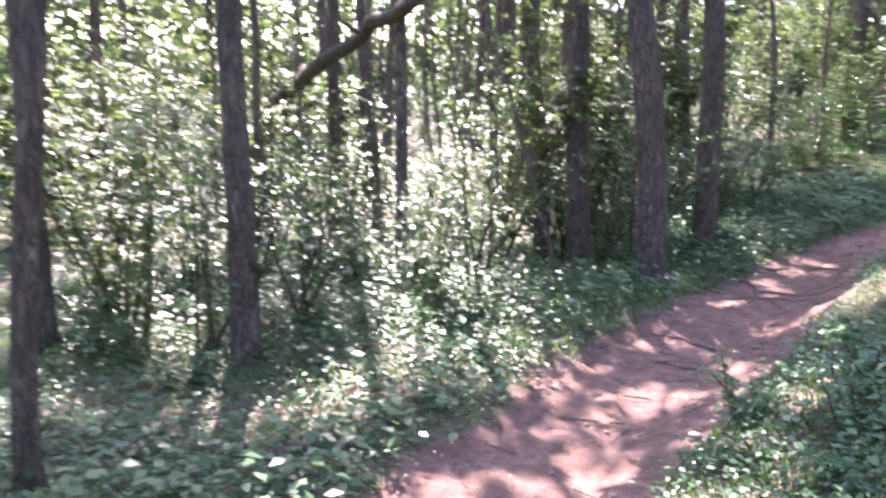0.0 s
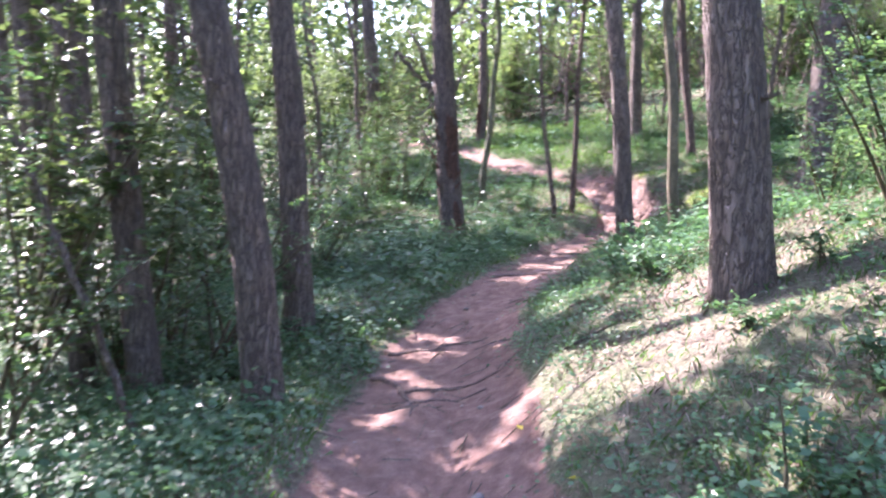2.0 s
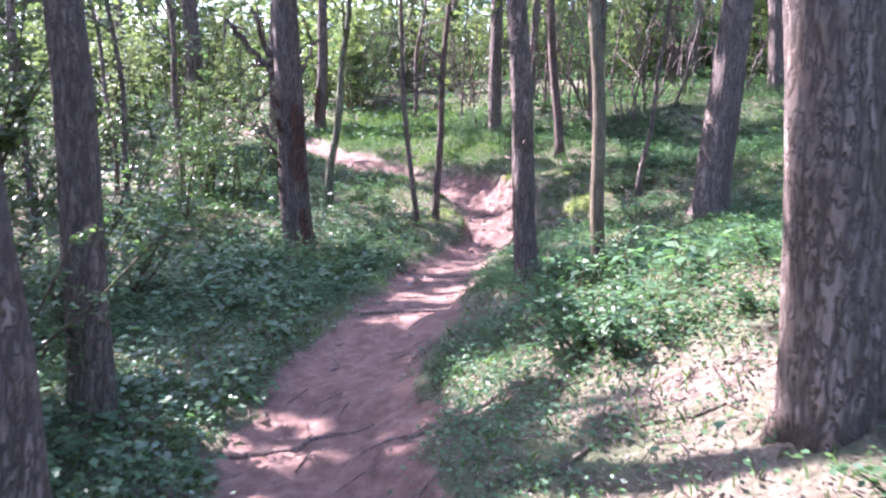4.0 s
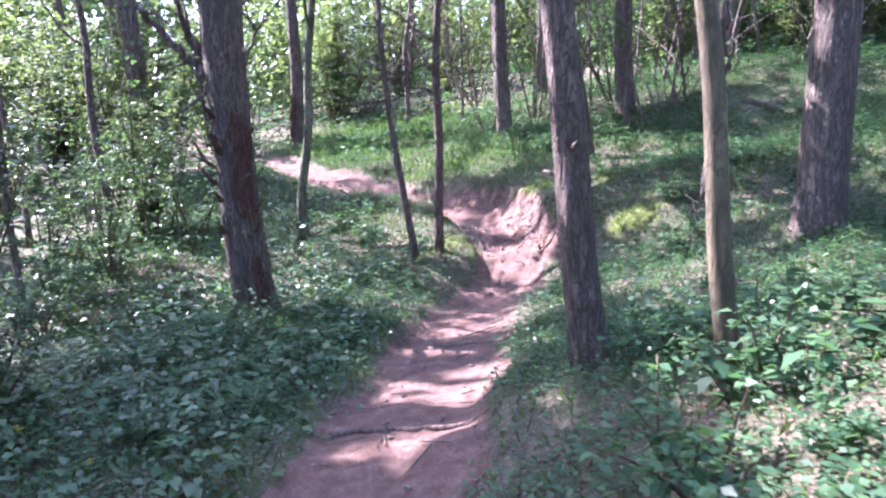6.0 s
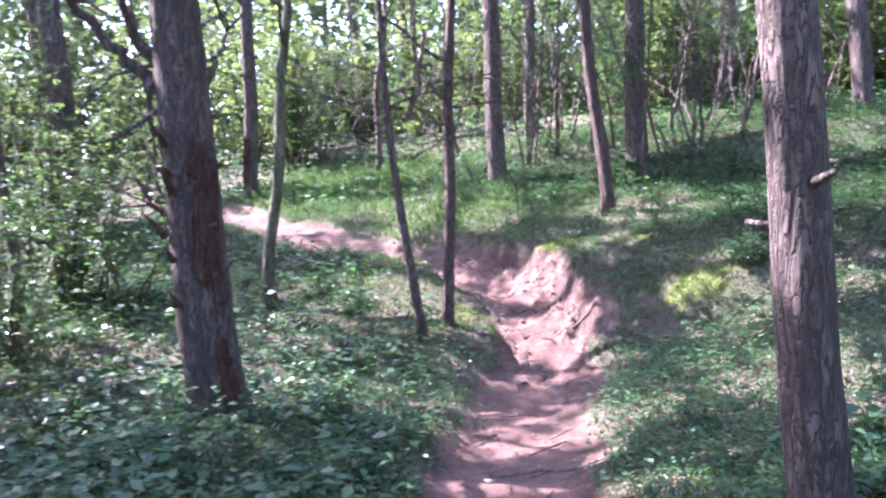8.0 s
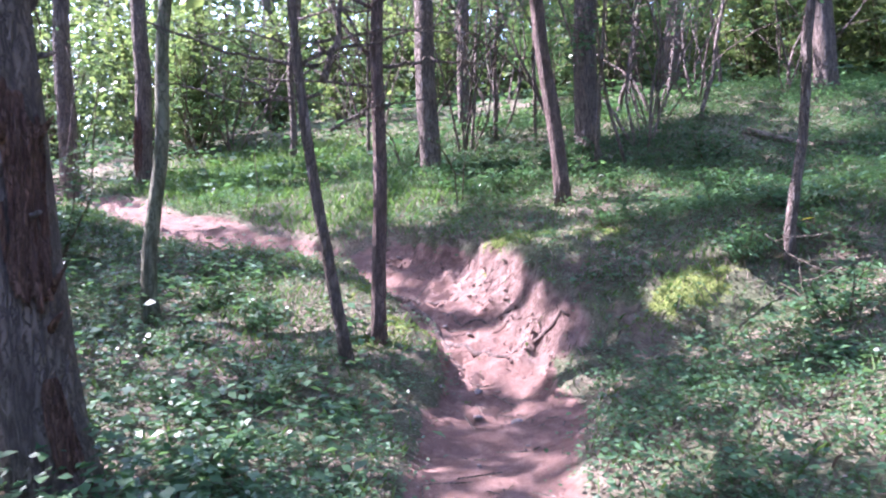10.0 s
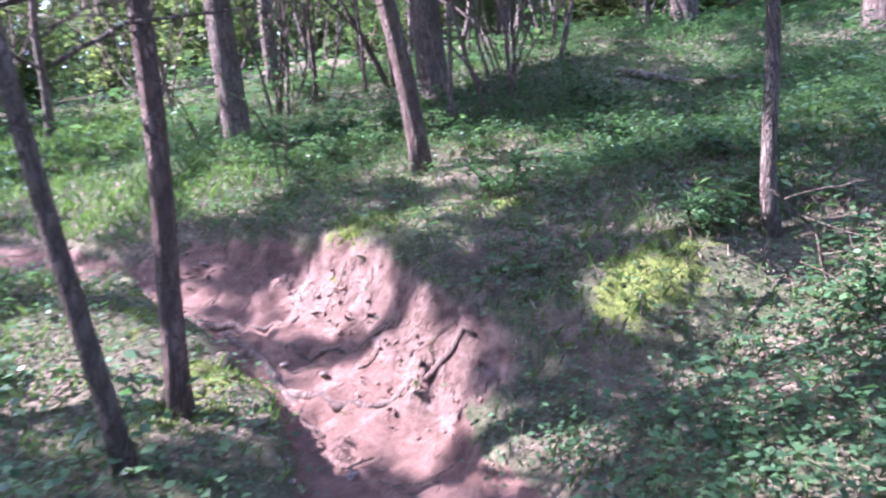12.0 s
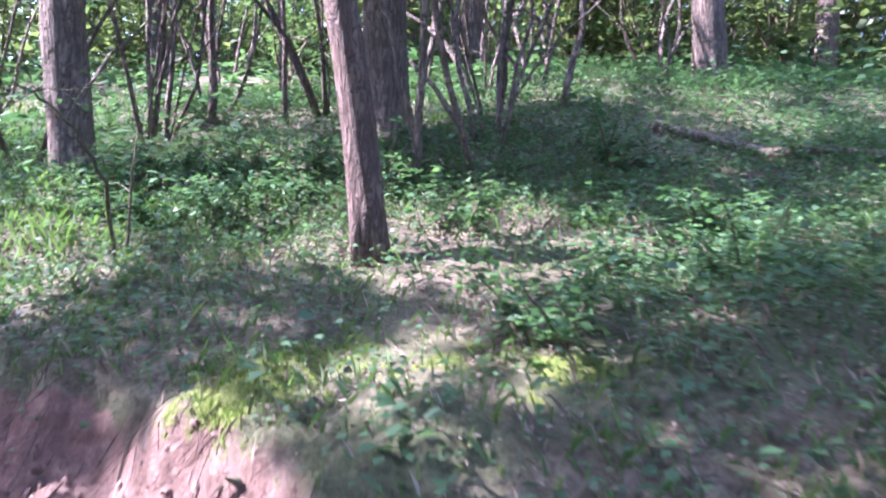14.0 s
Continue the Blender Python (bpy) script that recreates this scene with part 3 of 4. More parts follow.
# ---- the trees that stand out ----
PINE = "tall leaning pine with grey-brown plated bark in the undergrowth"
SPECS = [
    ("pine_tree", -3.12, 1.25, 0.142, -0.111, BARK, PINE, 9, 11, 2),
    ("pine_tree", -3.92, 1.52, 0.118, -0.215, BARK, "slim dark pine leaning hard among pale leaves", 8, 12, 2),
    ("pine_tree", -1.82, 0.84, 0.160, -0.163, BARK, "leaning pine with coarse plated bark close beside the dirt trail", 10, 13, 2),
    ("pine_tree", -2.40, 2.72, 0.147, -0.086, BARK, "upright grey-brown pine with one sunlit edge", 10, 14, 3),
    ("pine_tree", -2.18, 8.10, 0.200, -0.104, BARK, "stout old pine with torn reddish foot and bare limbs", 10, 15, 2),
    ("pine_tree", -5.61, 14.0, 0.190, -0.091, BARK, "straight dark pine deeper in the wood", 10, 16, 3),
    ("pine_tree", -6.45, 15.5, 0.100, -0.109, BARK, "thin dark pine deeper in the wood", 9, 17, 3),
    ("birch_tree", -2.33, 10.8, 0.064, 0.01, BARK_MOSS, "thin crooked pale tree with mossy bark", 7, 18, 4),
    ("pine_tree", -3.78, 16.9, 0.133, -0.007, BARK, "dark pine with torn bark beside the far trail", 10, 19, 4),
    ("pine_tree", -4.85, 17.0, 0.145, -0.049, BARK, "dark pine above the bright far grass", 10, 20, 3),
    ("dogwood_tree", -0.75, 9.58, 0.045, -0.175, BARK, "thin crooked grey sapling leaning from the trail's edge", 5, 21, 3),
    ("dogwood_tree", -0.55, 10.0, 0.058, 0.012, BARK_RED, "slim upright dark tree on the mossy inner edge of the bend", 6.5, 22, 4),
    ("dogwood_tree", -1.53, 16.8, 0.055, 0.019, BARK, "slim dark pole of a tree behind the grass", 7, 23, 3),
    ("pine_tree", -0.92, 22.0, 0.092, -0.038, BARK, "thin far pine trunk", 9, 24, 3),
    ("pine_tree", 0.62, 5.22, 0.110, -0.141, BARK, "leaning grey-brown pine on the uphill edge of the trail", 10, 25, 2),
    ("beech_tree", 1.15, 4.22, 0.060, -0.05, BARK_TAN, "slim smooth tan-barked tree on the low bank", 8, 26, 2),
    ("pine_tree", 1.47, 0.50, 0.180, -0.110, BARK, "thick pine with deeply furrowed bark, sunlit pale mauve down one side", 11, 27, 1),
    ("pine_tree", 2.98, 7.85, 0.225, 0.026, BARK, "thick dark pine on the shaded slope", 10, 28, 2),
    ("pine_tree", 0.35, 14.4, 0.137, -0.074, BARK, "dark straight pine among shrubs up the slope", 10, 29, 3),
    ("pine_tree", 1.19, 17.0, 0.100, -0.027, BARK, "thin dark trunk among shrubs", 9, 30, 3),
    ("cedar_tree", 1.51, 12.34, 0.085, -0.128, BARK_RED, "leaning reddish cedar with shredded bark above the cut bank", 8, 31, 2),
    ("pine_tree", 2.32, 14.1, 0.155, -0.06, BARK, "thick dark pine behind the leaning cedar", 10, 32, 3),
    ("cedar_tree", 5.03, 20.0, 0.180, 0.013, BARK_RED, "reddish trunk lit by the sun far up the slope", 10, 33, 3),
    ("pine_tree", 5.00, 18.0, 0.160, 0.03, BARK, "dark trunk far up the slope", 10, 34, 3),
    ("pine_tree", 6.08, 14.9, 0.165, -0.009, BARK, "dark trunk at the top of the shaded slope", 10, 35, 3),
    ("dogwood_tree", 2.41, 9.52, 0.042, 0.03, BARK, "slim bare tree on the litter slope beside bright herbs", 6, 36, 3),
    ("pine_tree", 7.17, 13.0, 0.181, 0.028, BARK, "thick dark pine on the upper slope", 10, 37, 3),
    ("pine_tree", -2.10, -3.58, 0.105, -0.16, BARK, "leaning pine with rusty bark patches in bright leaves", 9, 38, 2),
    ("pine_tree", -6.35, 0.0, 0.105, -0.145, BARK, "slim leaning pine in dense undergrowth", 9, 39, 3),
    ("pine_tree", -8.38, 2.0, 0.108, -0.173, BARK, "slim leaning pine in dense undergrowth", 9, 40, 3),
    ("pine_tree", -4.28, -0.5, 0.075, -0.178, BARK, "thin leaning pine in dense undergrowth", 9, 41, 3),
    ("pine_tree", -5.43, 3.0, 0.130, -0.15, BARK, "leaning pine in dense undergrowth", 9, 42, 3),
    ("pine_tree", -5.55, 7.0, 0.115, -0.12, BARK, "leaning pine in dense undergrowth", 9, 43, 3),
    ("pine_tree", -0.78, -5.35, 0.060, -0.05, BARK, "slim brown tree close beside the trail", 7, 44, 2),
    ("pine_tree", -3.3, -4.6, 0.085, -0.10, BARK, "dark pine among pale leaves beside the trail", 9, 45, 2),
]
# where the axis of a trunk runs: offsets from its foot (x, y, height)
LINES = {
    0: [(-0.09, -0.06, 1.0), (-0.17, -0.11, 2.05), (-0.25, -0.17, 3.1)],
    1: [(-0.13, -0.10, 1.44), (-0.28, -0.20, 2.4), (-0.37, -0.27, 3.3)],
    2: [(-0.10, -0.05, 1.12), (-0.25, -0.12, 2.12), (-0.41, -0.20, 2.95)],
    3: [(-0.07, -0.03, 1.04), (-0.13, -0.06, 2.1), (-0.23, -0.10, 3.1)],
    4: [(-0.13, -0.04, 0.6), (-0.20, -0.05, 1.45), (-0.27, -0.07, 2.3), (-0.33, -0.08, 3.0)],
    10: [(-0.15, 0.0, 0.66), (-0.32, 0.0, 1.43), (-0.39, 0.0, 2.18)],
    24: [(-0.08, 0.03, 0.85), (-0.15, 0.05, 1.5), (-0.22, 0.07, 2.1), (-0.40, 0.06, 2.9)],
    30: [(-0.12, 0.05, 0.65), (-0.22, 0.08, 1.25)],
    35: [(0.0, 0.0, 0.7), (0.03, -0.02, 1.4), (0.06, -0.04, 2.0)],
    37: [(-0.03, -0.06, 0.98), (-0.07, -0.14, 1.74), (-0.10, -0.19, 2.46)],
}
NAMED = {}
for i, (nm, x, y, r, lean, bk, lab, tall, seed, limbs) in enumerate(SPECS):
    thin = r < 0.07
    NAMED[i] = tree(nm, x, y, r, lean, bk, lab, tall, seed, limbs, sides=14 if thin else 28, bends=(0.02 if i == 11 else 0.06) if thin else 0.025,
                    flare=0.3, rough=0.05, low=3.2 if not thin else 2.3, line=LINES.get(i))

# ---- the woods behind ----
rs = np.random.RandomState(5)
kinds = [tree("pine_tree", 200 + i, 200, 0.12 + 0.03 * i, -0.03 * i, BARK, "dark pine trunk deep in the wood", 10, 60 + i, 5, sides=10, cull=False) for i in range(4)]
taken = [(s[1], s[2]) for s in SPECS]


def free(x, y, d=0.8):
    u = x - float(lookup(0, y))
    return abs(u) > 1.6 and all((x - a) ** 2 + (y - b) ** 2 > d * d for a, b in taken)


count = 0
while count < 190:
    x, y = rs.uniform(-34, 26), rs.uniform(-22, 52)
    near = -3.9 < x < 6 and -8 < y < 21
    u = x - float(lookup(0, y))
    if near or not free(x, y, 1.3) or (u > 0 and y < 20 and x < 8 and rs.rand() < 0.5) or (abs(x) > 16 and rs.rand() < 0.4):
        continue
    taken.append((x, y))
    if -22 < x < 9 and -12 < y < 34:
        tree("pine_tree", x, y, 0.07 + 0.08 * rs.rand(), -0.03 - 0.08 * rs.rand(), BARK, "dark leaning pine trunk deep in the wood", 9.0 + 2 * rs.rand(), 100 + count, 3, sides=12)
    else:
        place(kinds[count % 4], x, y, rs, 0.75, 1.2)
    count += 1
# extra pines, added so their crowns shade the ground west of the trail
for i, (x, y) in enumerate([(-9.5, 8.8), (-8.6, 7.6), (-10.6, 9.6), (-9.2, 6.4), (-11.2, 8.0), (-8.0, 10.2), (-10.4, 6.9), (-7.7, 6.2), (-9.4, 11.4), (-11.6, 10.9)]):
    tree("pine_tree", x, y, 0.10 + 0.01 * i, -0.06, BARK, "dark leaning pine trunk deep in the wood", 9.6 + 0.2 * i, 700 + i, 3, sides=12)
for i in range(34):
    x, y = rs.uniform(-13, -4.2), rs.uniform(-5, 11)
    tree("slim_tree", x, y, 0.03 + 0.035 * rs.rand(), -0.05 - 0.2 * rs.rand(), BARK, "thin dark leaning pole of a tree in undergrowth", 6.0 + 2 * rs.rand(), 740 + i, 3, crown=False, sides=9, bends=0.06, rough=0.03)
for k in kinds:
    for o in (*k.children_recursive, k):
        bpy.data.objects.remove(o)

# ---- undergrowth ----
SH = [shrub_kind(80 + i, 1.4 + 0.3 * i, 1.3, 1900, 0.052) for i in range(4)]
SB = [shrub_kind(90 + i, 2.6 + 0.5 * i, 1.9, 2600, 0.085, CROWN, name="tall_shrub", stems=6, start=0.12, label="tall leafy shrub with dark crooked stems, bright in the sun") for i in range(3)]
SL = [shrub_kind(70 + i, 0.38 + 0.1 * i, 0.66, 420, 0.058, HERB, stems=5, start=0.2, name="seedling_bush", label="low seedling bush with broad pale green leaves") for i in range(3)]
spots = [(-2.2, -1.9), (-2.6, -2.8), (-2.4, -3.7), (-2.9, -0.6), (-3.5, -1.6), (-3.5, 1.4), (-2.9, 2.0), (-3.9, 2.8), (-3.6, 4.6), (-3.4, 5.6), (-4.2, 6.2), (-3.1, -4.0),
         (-4.0, 7.6), (-4.1, 9.0), (-3.6, 10.2), (-4.4, 11), (-3.6, 12.6), (-5, 9.5), (-5.4, 12.4), (-4.4, -3), (-4.8, 0.8), (-5.2, 4.6), (-4.6, 5.0), (-4.9, 2.6), (-5.6, -1), (-6, 6)]
for i, (x, y) in enumerate(spots):
    place(SH[i % 4], x, y, rs, 0.75, 1.1)
low_spots = [(-1.2, 7.6), (-1.5, 6.6), (-2.0, 6.9), (-2.9, 7.3), (-2.6, 7.7), (-3.3, 7.9), (-1.15, 6.9), (-1.5, 8.0), (-1.6, 5.3), (-1.4, 5.9), (-2.2, 5.9), (1.6, 11.0), (2.9, 10.4), (2.6, 12.2), (3.3, 13.0), (1.5, -0.1), (1.9, 0.3), (1.9, 2.4), (2.2, 1.2),
             (0.89, 14.2), (1.25, 13.9), (1.7, 13.8), (2.2, 13.9), (0.5, 14.0), (0.7, 13.4), (1.0, 13.3), (1.9, 13.4), (0.3, 13.6), (1.15, 3.1), (0.72, 3.2), (0.9, 2.6), (1.0, 1.9),
             (0.75, 2.2), (1.6, 1.8), (1.9, -1.1), (1.5, -1.5), (1.8, -1.8), (1.35, -2.0), (1.6, -2.6), (1.7, -2.9), (1.9, -3.3), (1.0, -2.3), (2.3, -2.4),
             (-1.9, -1.75), (-1.7, -2.3), (-2.1, -2.1), (-2.6, 6.5), (-2.4, 7.2), (-1.55, 7.0), (-1.7, 6.2), (-2.2, 5.2), (-3.2, 6.0), (-1.9, 7.5), (1.3, 5.4), (0.95, 4.8), (1.2, 4.5),
             (1.15, 3.9), (1.5, 4.4), (2.05, 9.62), (-1.9, 10.9), (-2.0, 10.1), (-1.5, 10.5), (-1.3, 9.2), (-1.8, 9.0), (-2.6, 12.4), (2.6, 11.2), (3.1, 11.8),
             (2.0, 12.4), (2.2, 8.6), (1.9, 8.1), (-2.5, -3.0), (-1.9, -4.2), (2.9, -4.2), (-2.7, 1.5), (-2.6, 2.8), (-2.3, 3.2), (-2.9, -0.1)]
for i, (x, y) in enumerate(low_spots):
    place(SL[i % 3], x, y, rs, 0.55, 0.95)
count = 0
while count < 400:
    x, y = rs.uniform(-24, 20), rs.uniform(-12, 42)
    u = x - float(lookup(0, y))
    if x > -3.8 and y < 13:
        continue
    if u > -1.8 and (y < 14.6 or (u < 7 and y < 16.0) or (x > 2.5 and y < 17)):
        continue
    if -4.6 < x < -1 and 12 < y < 17.5:
        continue
    place((SH + SB + SB)[rs.randint(10)], x, y, rs, 0.75, 1.25)
    count += 1
count = 0
while count < 60:
    x, y = rs.uniform(3.5, 16), rs.uniform(16, 30)
    place(SB[rs.randint(3)], x, y, rs, 0.8, 1.2)
    count += 1
for x, y in [(2.3, 0.6), (2.5, 1.6), (2.2, 2.4), (3.0, 0.2), (2.7, 3.0), (2.9, -0.6), (3.2, 0.8), (3.0, 1.9), (3.4, -1.8), (3.1, 3.2), (4.0, 4.4), (4.2, 6.2), (4.8, 8.0), (5.2, 10), (3.6, 2.6)]:
    place(SH[rs.randint(4)], x, y, rs, 0.55, 0.8)
for k in SH + SB + SL:
    for o in (*k.children_recursive, k):
        bpy.data.objects.remove(o)



def broadleaf(x, y, tall, n, size, aspect, seed, label):
    """A seedling with stalks that each carry a few broad leaves."""
    rs = np.random.RandomState(seed)
    root = thing("seedling", x, y, label, "seedling", "seedlings beside the trail", 0.02)
    tips = []
    for i in range(5):
        a = rs.rand() * 6.28
        line = np.array(bend_line(rs, (0, 0, 0), (0.45 * math.cos(a), 0.45 * math.sin(a), 1), tall * (0.6 + 0.6 * rs.rand()), 6, 0.12))
        part("stem", tube(line, np.linspace(0.005, 0.002, 7), 5), BARK_TAN, root)
        tips += list(line[3:])
    c = np.array(tips)[rs.randint(0, len(tips), n)] + rs.randn(n, 3) * np.array([0.05, 0.05, 0.02])
    part("foliage", quads_mesh("foliage", leaves(c, size, rs, 0.15, aspect, 1.6)), HERB, root)


for i, (x, y) in enumerate([(0.95, 4.95), (1.2, 4.75), (0.85, 5.45), (1.25, 3.65), (1.5, 3.2), (1.65, 3.9), (1.0, 3.8), (1.8, 4.4), (1.4, 2.6), (1.9, 3.2), (1.6, 5.2), (2.0, 5.8), (1.3, 6.2), (-1.6, 4.4), (-2.2, 4.9), (-1.8, 5.6), (-2.6, 5.7), (-1.4, 6.3), (-2.3, 6.6), (-3.0, 6.4)]):
    broadleaf(x, y, 0.32, 34, 0.105, 0.55, 900 + i, "pale green seedling with broad pointed leaves beside the trail")
for i, (x, y) in enumerate([(2.2, 9.72), (2.45, 9.8), (2.65, 9.7), (2.05, 9.6), (2.85, 9.5), (1.0, 5.6), (0.7, 5.7), (0.8, 13.5), (1.15, 13.35), (0.55, 13.75), (1.5, 13.3), (0.25, 13.9), (1.9, 13.1), (2.9, 11.3), (3.3, 10.9), (2.3, 11.6)]):
    broadleaf(x, y, 0.26, 60, 0.075, 0.34, 930 + i, "bright clump of narrow-leaved herbs on leaf litter")


# ---- low growth and litter ----
def scatter(n, box, keep, rs):
    x, y = rs.uniform(box[0], box[1], n), rs.uniform(box[2], box[3], n)
    z, tr, cl, mo = land(x, y)
    u = x - lookup(0, y)
    ok = rs.rand(n) < keep(x, y, u, tr, cl, mo)
    return x[ok], y[ok], z[ok]


def herb_keep(x, y, u, tr, cl, mo):
    k = np.clip(0.7 + 1.6 * vnoise(x * 0.9 + 3, y * 0.9 + 5), 0.22, 1)
    dry = np.exp(-((x + 0.5) ** 2 / 0.25 + (y - 10.5) ** 2 / 0.8)) + np.exp(-((x - 1.3) ** 2 / 0.9 + (y + 0.1) ** 2 / 2.0)) + np.exp(-((x - 2.1) ** 2 / 0.35 + (y - 9.2) ** 2 / 0.2)) + np.exp(-((x + 1.4) ** 2 / 0.3 + (y + 2.2) ** 2 / 1.2)) + 0.8 * np.exp(-((x - 0.9) ** 2 / 0.25 + (y - 3.2) ** 2 / 2.0))
    k = k * (1 - 0.78 * np.clip(dry, 0, 1))
    k = k * np.where(u < 0, 1.0, 0.95)
    return k * (1 - sstep(tr, 0.02, 0.3)) * (1 - np.clip(cl * 2, 0, 1)) * (1 - 0.75 * np.clip(mo, 0, 1))


def stuff(name, me, material, label, category="plants"):
    me.materials.append(material)
    ob = new(name, me)
    return tagged(ob, label, category, kind="stuff")


def low_leaves(n, box, size, hmax, per, keep, rs, aspect=0.65, spreadr=0.09):
    x, y, z = scatter(n, box, keep, rs)
    k = np.repeat(np.arange(len(x)), per)
    m = len(k)
    c = np.stack([x[k] + rs.randn(m) * spreadr, y[k] + rs.randn(m) * spreadr, np.zeros(m)], 1)
    hh = (rs.rand(len(x)) ** 1.5 * hmax + 0.03)[k] * (0.35 + 0.65 * rs.rand(m))
    c[:, 2] = land(c[:, 0], c[:, 1])[0] + hh
    return leaves(c, size, rs, 0.05, aspect, 1.4)


rs = np.random.RandomState(20)
stuff("undergrowth", quads_mesh("undergrowth", low_leaves(10500, (0.4, 8.5, -6.5, 16.5), 0.058, 0.26, 8, lambda x, y, u, tr, cl, mo: herb_keep(x, y, u, tr, cl, mo) * np.where(u > 0.9, 0.9, 0) * np.clip(0.5 + 1.8 * vnoise(x * 1.3 + 8, y * 1.3), 0.05, 1), rs, spreadr=0.10)), HERB, "ankle-high broad-leaved herbs on the slope above the trail")
rs = np.random.RandomState(21)
stuff("undergrowth", quads_mesh("undergrowth", low_leaves(125000, (-5.2, 8.5, -7.5, 17), 0.034, 0.14, 6, herb_keep, rs)), HERB, "low green herbs and seedlings covering the forest floor")
stuff("undergrowth", quads_mesh("undergrowth", low_leaves(9000, (-5.2, 0.4, -7.5, 12), 0.075, 0.34, 7, lambda x, y, u, tr, cl, mo: np.where(u < -0.75, 0.9, 0) * np.clip(0.6 + 1.5 * vnoise(x, y + 50), 0.1, 1) * (1 - sstep(tr, 0.01, 0.1)), rs, spreadr=0.13)), HERB, "knee-high leafy herbs below the trail")
stuff("undergrowth", quads_mesh("undergrowth", low_leaves(22000, (-22, 16, -14, 40), 0.13, 0.45, 5, lambda x, y, u, tr, cl, mo: np.where((np.abs(x) < 6) & (y > -8) & (y < 15), 0, 0.8) * (1 - tr), rs, spreadr=0.25)), HERB, "green ground plants further into the wood")


def grass_keep(x, y, u, tr, cl, mo):
    patch = sstep(vnoise(x * 0.7 + 20, y * 0.7 + 2), 0.0, 0.2) * 0.65 + 0.3
    far = np.exp(-((x + 2.2) ** 2 / 3 + (y - 15.0) ** 2 / 2.5)) + np.exp(-((x - 0.6) ** 2 / 1.2 + (y - 13.6) ** 2 / 0.9)) + np.exp(-((x - 1.9) ** 2 / 0.5 + (y + 1.6) ** 2 / 2.5))
    bare = np.clip(np.exp(-((x - 1.2) ** 2 / 0.8 + (y - 0.1) ** 2 / 2.4)) + np.exp(-((x + 0.5) ** 2 / 0.25 + (y - 10.5) ** 2 / 0.8)), 0, 1)
    return np.clip(patch + 1.5 * far, 0, 1) * (1 - 0.8 * bare) * (1 - sstep(tr, 0.05, 0.4)) * (1 - np.clip(cl * 2, 0, 1))


def grass(n, box, tall, keep, rs, width=0.006):
    x, y, z = scatter(n, box, keep, rs)
    m = len(x)
    a = rs.rand(m) * 6.28
    h = tall * (0.4 + 0.9 * rs.rand(m))
    b = np.stack([x, y, z - 0.01], 1)
    sd = np.stack([np.cos(a), np.sin(a), np.zeros(m)], 1) * width
    bend = np.stack([-np.sin(a), np.cos(a), np.zeros(m)], 1) * (h * (0.2 + 0.6 * rs.rand(m)))[:, None]
    up = np.array([0, 0, 1.0])[None] * h[:, None]
    return np.stack([b - sd, b + sd, b + sd * 0.7 + up * 0.6 + bend * 0.35, b + up * 0.95 + bend], 1)


stuff("grass", quads_mesh("grass", grass(200000, (-5, 6, -8, 18), 0.075, grass_keep, rs, 0.004)), GRASS, "short bright green woodland grass along the trail")
stuff("grass", quads_mesh("grass", grass(26000, (-4.8, 1.6, 13.0, 19.5), 0.13, lambda x, y, u, tr, cl, mo: np.clip(1.3 * np.exp(-((x + 2.0) ** 2 / 2.5 + (y - 16.6) ** 2 / 2.2)) + 0.9 * np.exp(-((x + 0.3) ** 2 / 1.0 + (y - 13.3) ** 2 / 0.5)), 0, 1) * (1 - sstep(tr, 0.05, 0.4)), rs, 0.006)), GRASS, "tall bright green grass beyond the bend")
stuff("dry_grass", quads_mesh("dry_grass", grass(30000, (-1, 4.2, -3, 13.5), 0.07, lambda x, y, u, tr, cl, mo: np.where(u > 0.4, 0.6, 0.05) * np.clip(0.5 + 2 * vnoise(x * 2, y * 2 + 9), 0, 1) * (1 - sstep(tr, 0.05, 0.4)), rs, 0.003)), LITTER, "short dry straw-coloured grass on the bank")
stuff("moss", quads_mesh("moss", grass(150000, (-1, 2.4, 8.8, 12.4), 0.020, lambda x, y, u, tr, cl, mo: sstep(mo + vnoise(x * 5, y * 5) * 1.1 + vnoise(x * 14, y * 14) * 0.5, 0.4, 0.65), rs, 0.003)), MOSS, "cushions of bright yellow-green moss on the bank")
stuff("leaf_litter", quads_mesh("leaf_litter", (lambda c: leaves(c, 0.024, rs, 0.0, 0.5, 2.0))(
    (lambda p: np.stack([p[0], p[1], p[2] + 0.012], 1))(scatter(190000, (-5, 5.5, -8, 16), lambda x, y, u, tr, cl, mo: (0.75 - 0.72 * tr) * (1 - 0.3 * np.clip(mo, 0, 1)) * (1 - np.clip(cl * 2.5, 0, 1)), rs)))), LITTER, "dry brown fallen leaves on the ground", "leaf litter")

rs = np.random.RandomState(33)
n = 190000
a, d = rs.uniform(0, 6.28, n), rs.uniform(24, 55, n)
fx, fy = np.cos(a) * d, np.sin(a) * d + 8
fz = land(fx, fy)[0] + rs.rand(n) ** 1.15 * np.minimum((d - 13) * 0.75, 24)
keep = vnoise(fx * 0.25, fy * 0.25) + vnoise(fz * 0.5, a * 9) > -0.6
stuff("far_woods", quads_mesh("far_woods", leaves(np.stack([fx, fy, fz], 1)[keep], 0.42, rs, 0.3, 0.8, 0.3)), CROWN, "pale green foliage of the woods far behind", "woods")

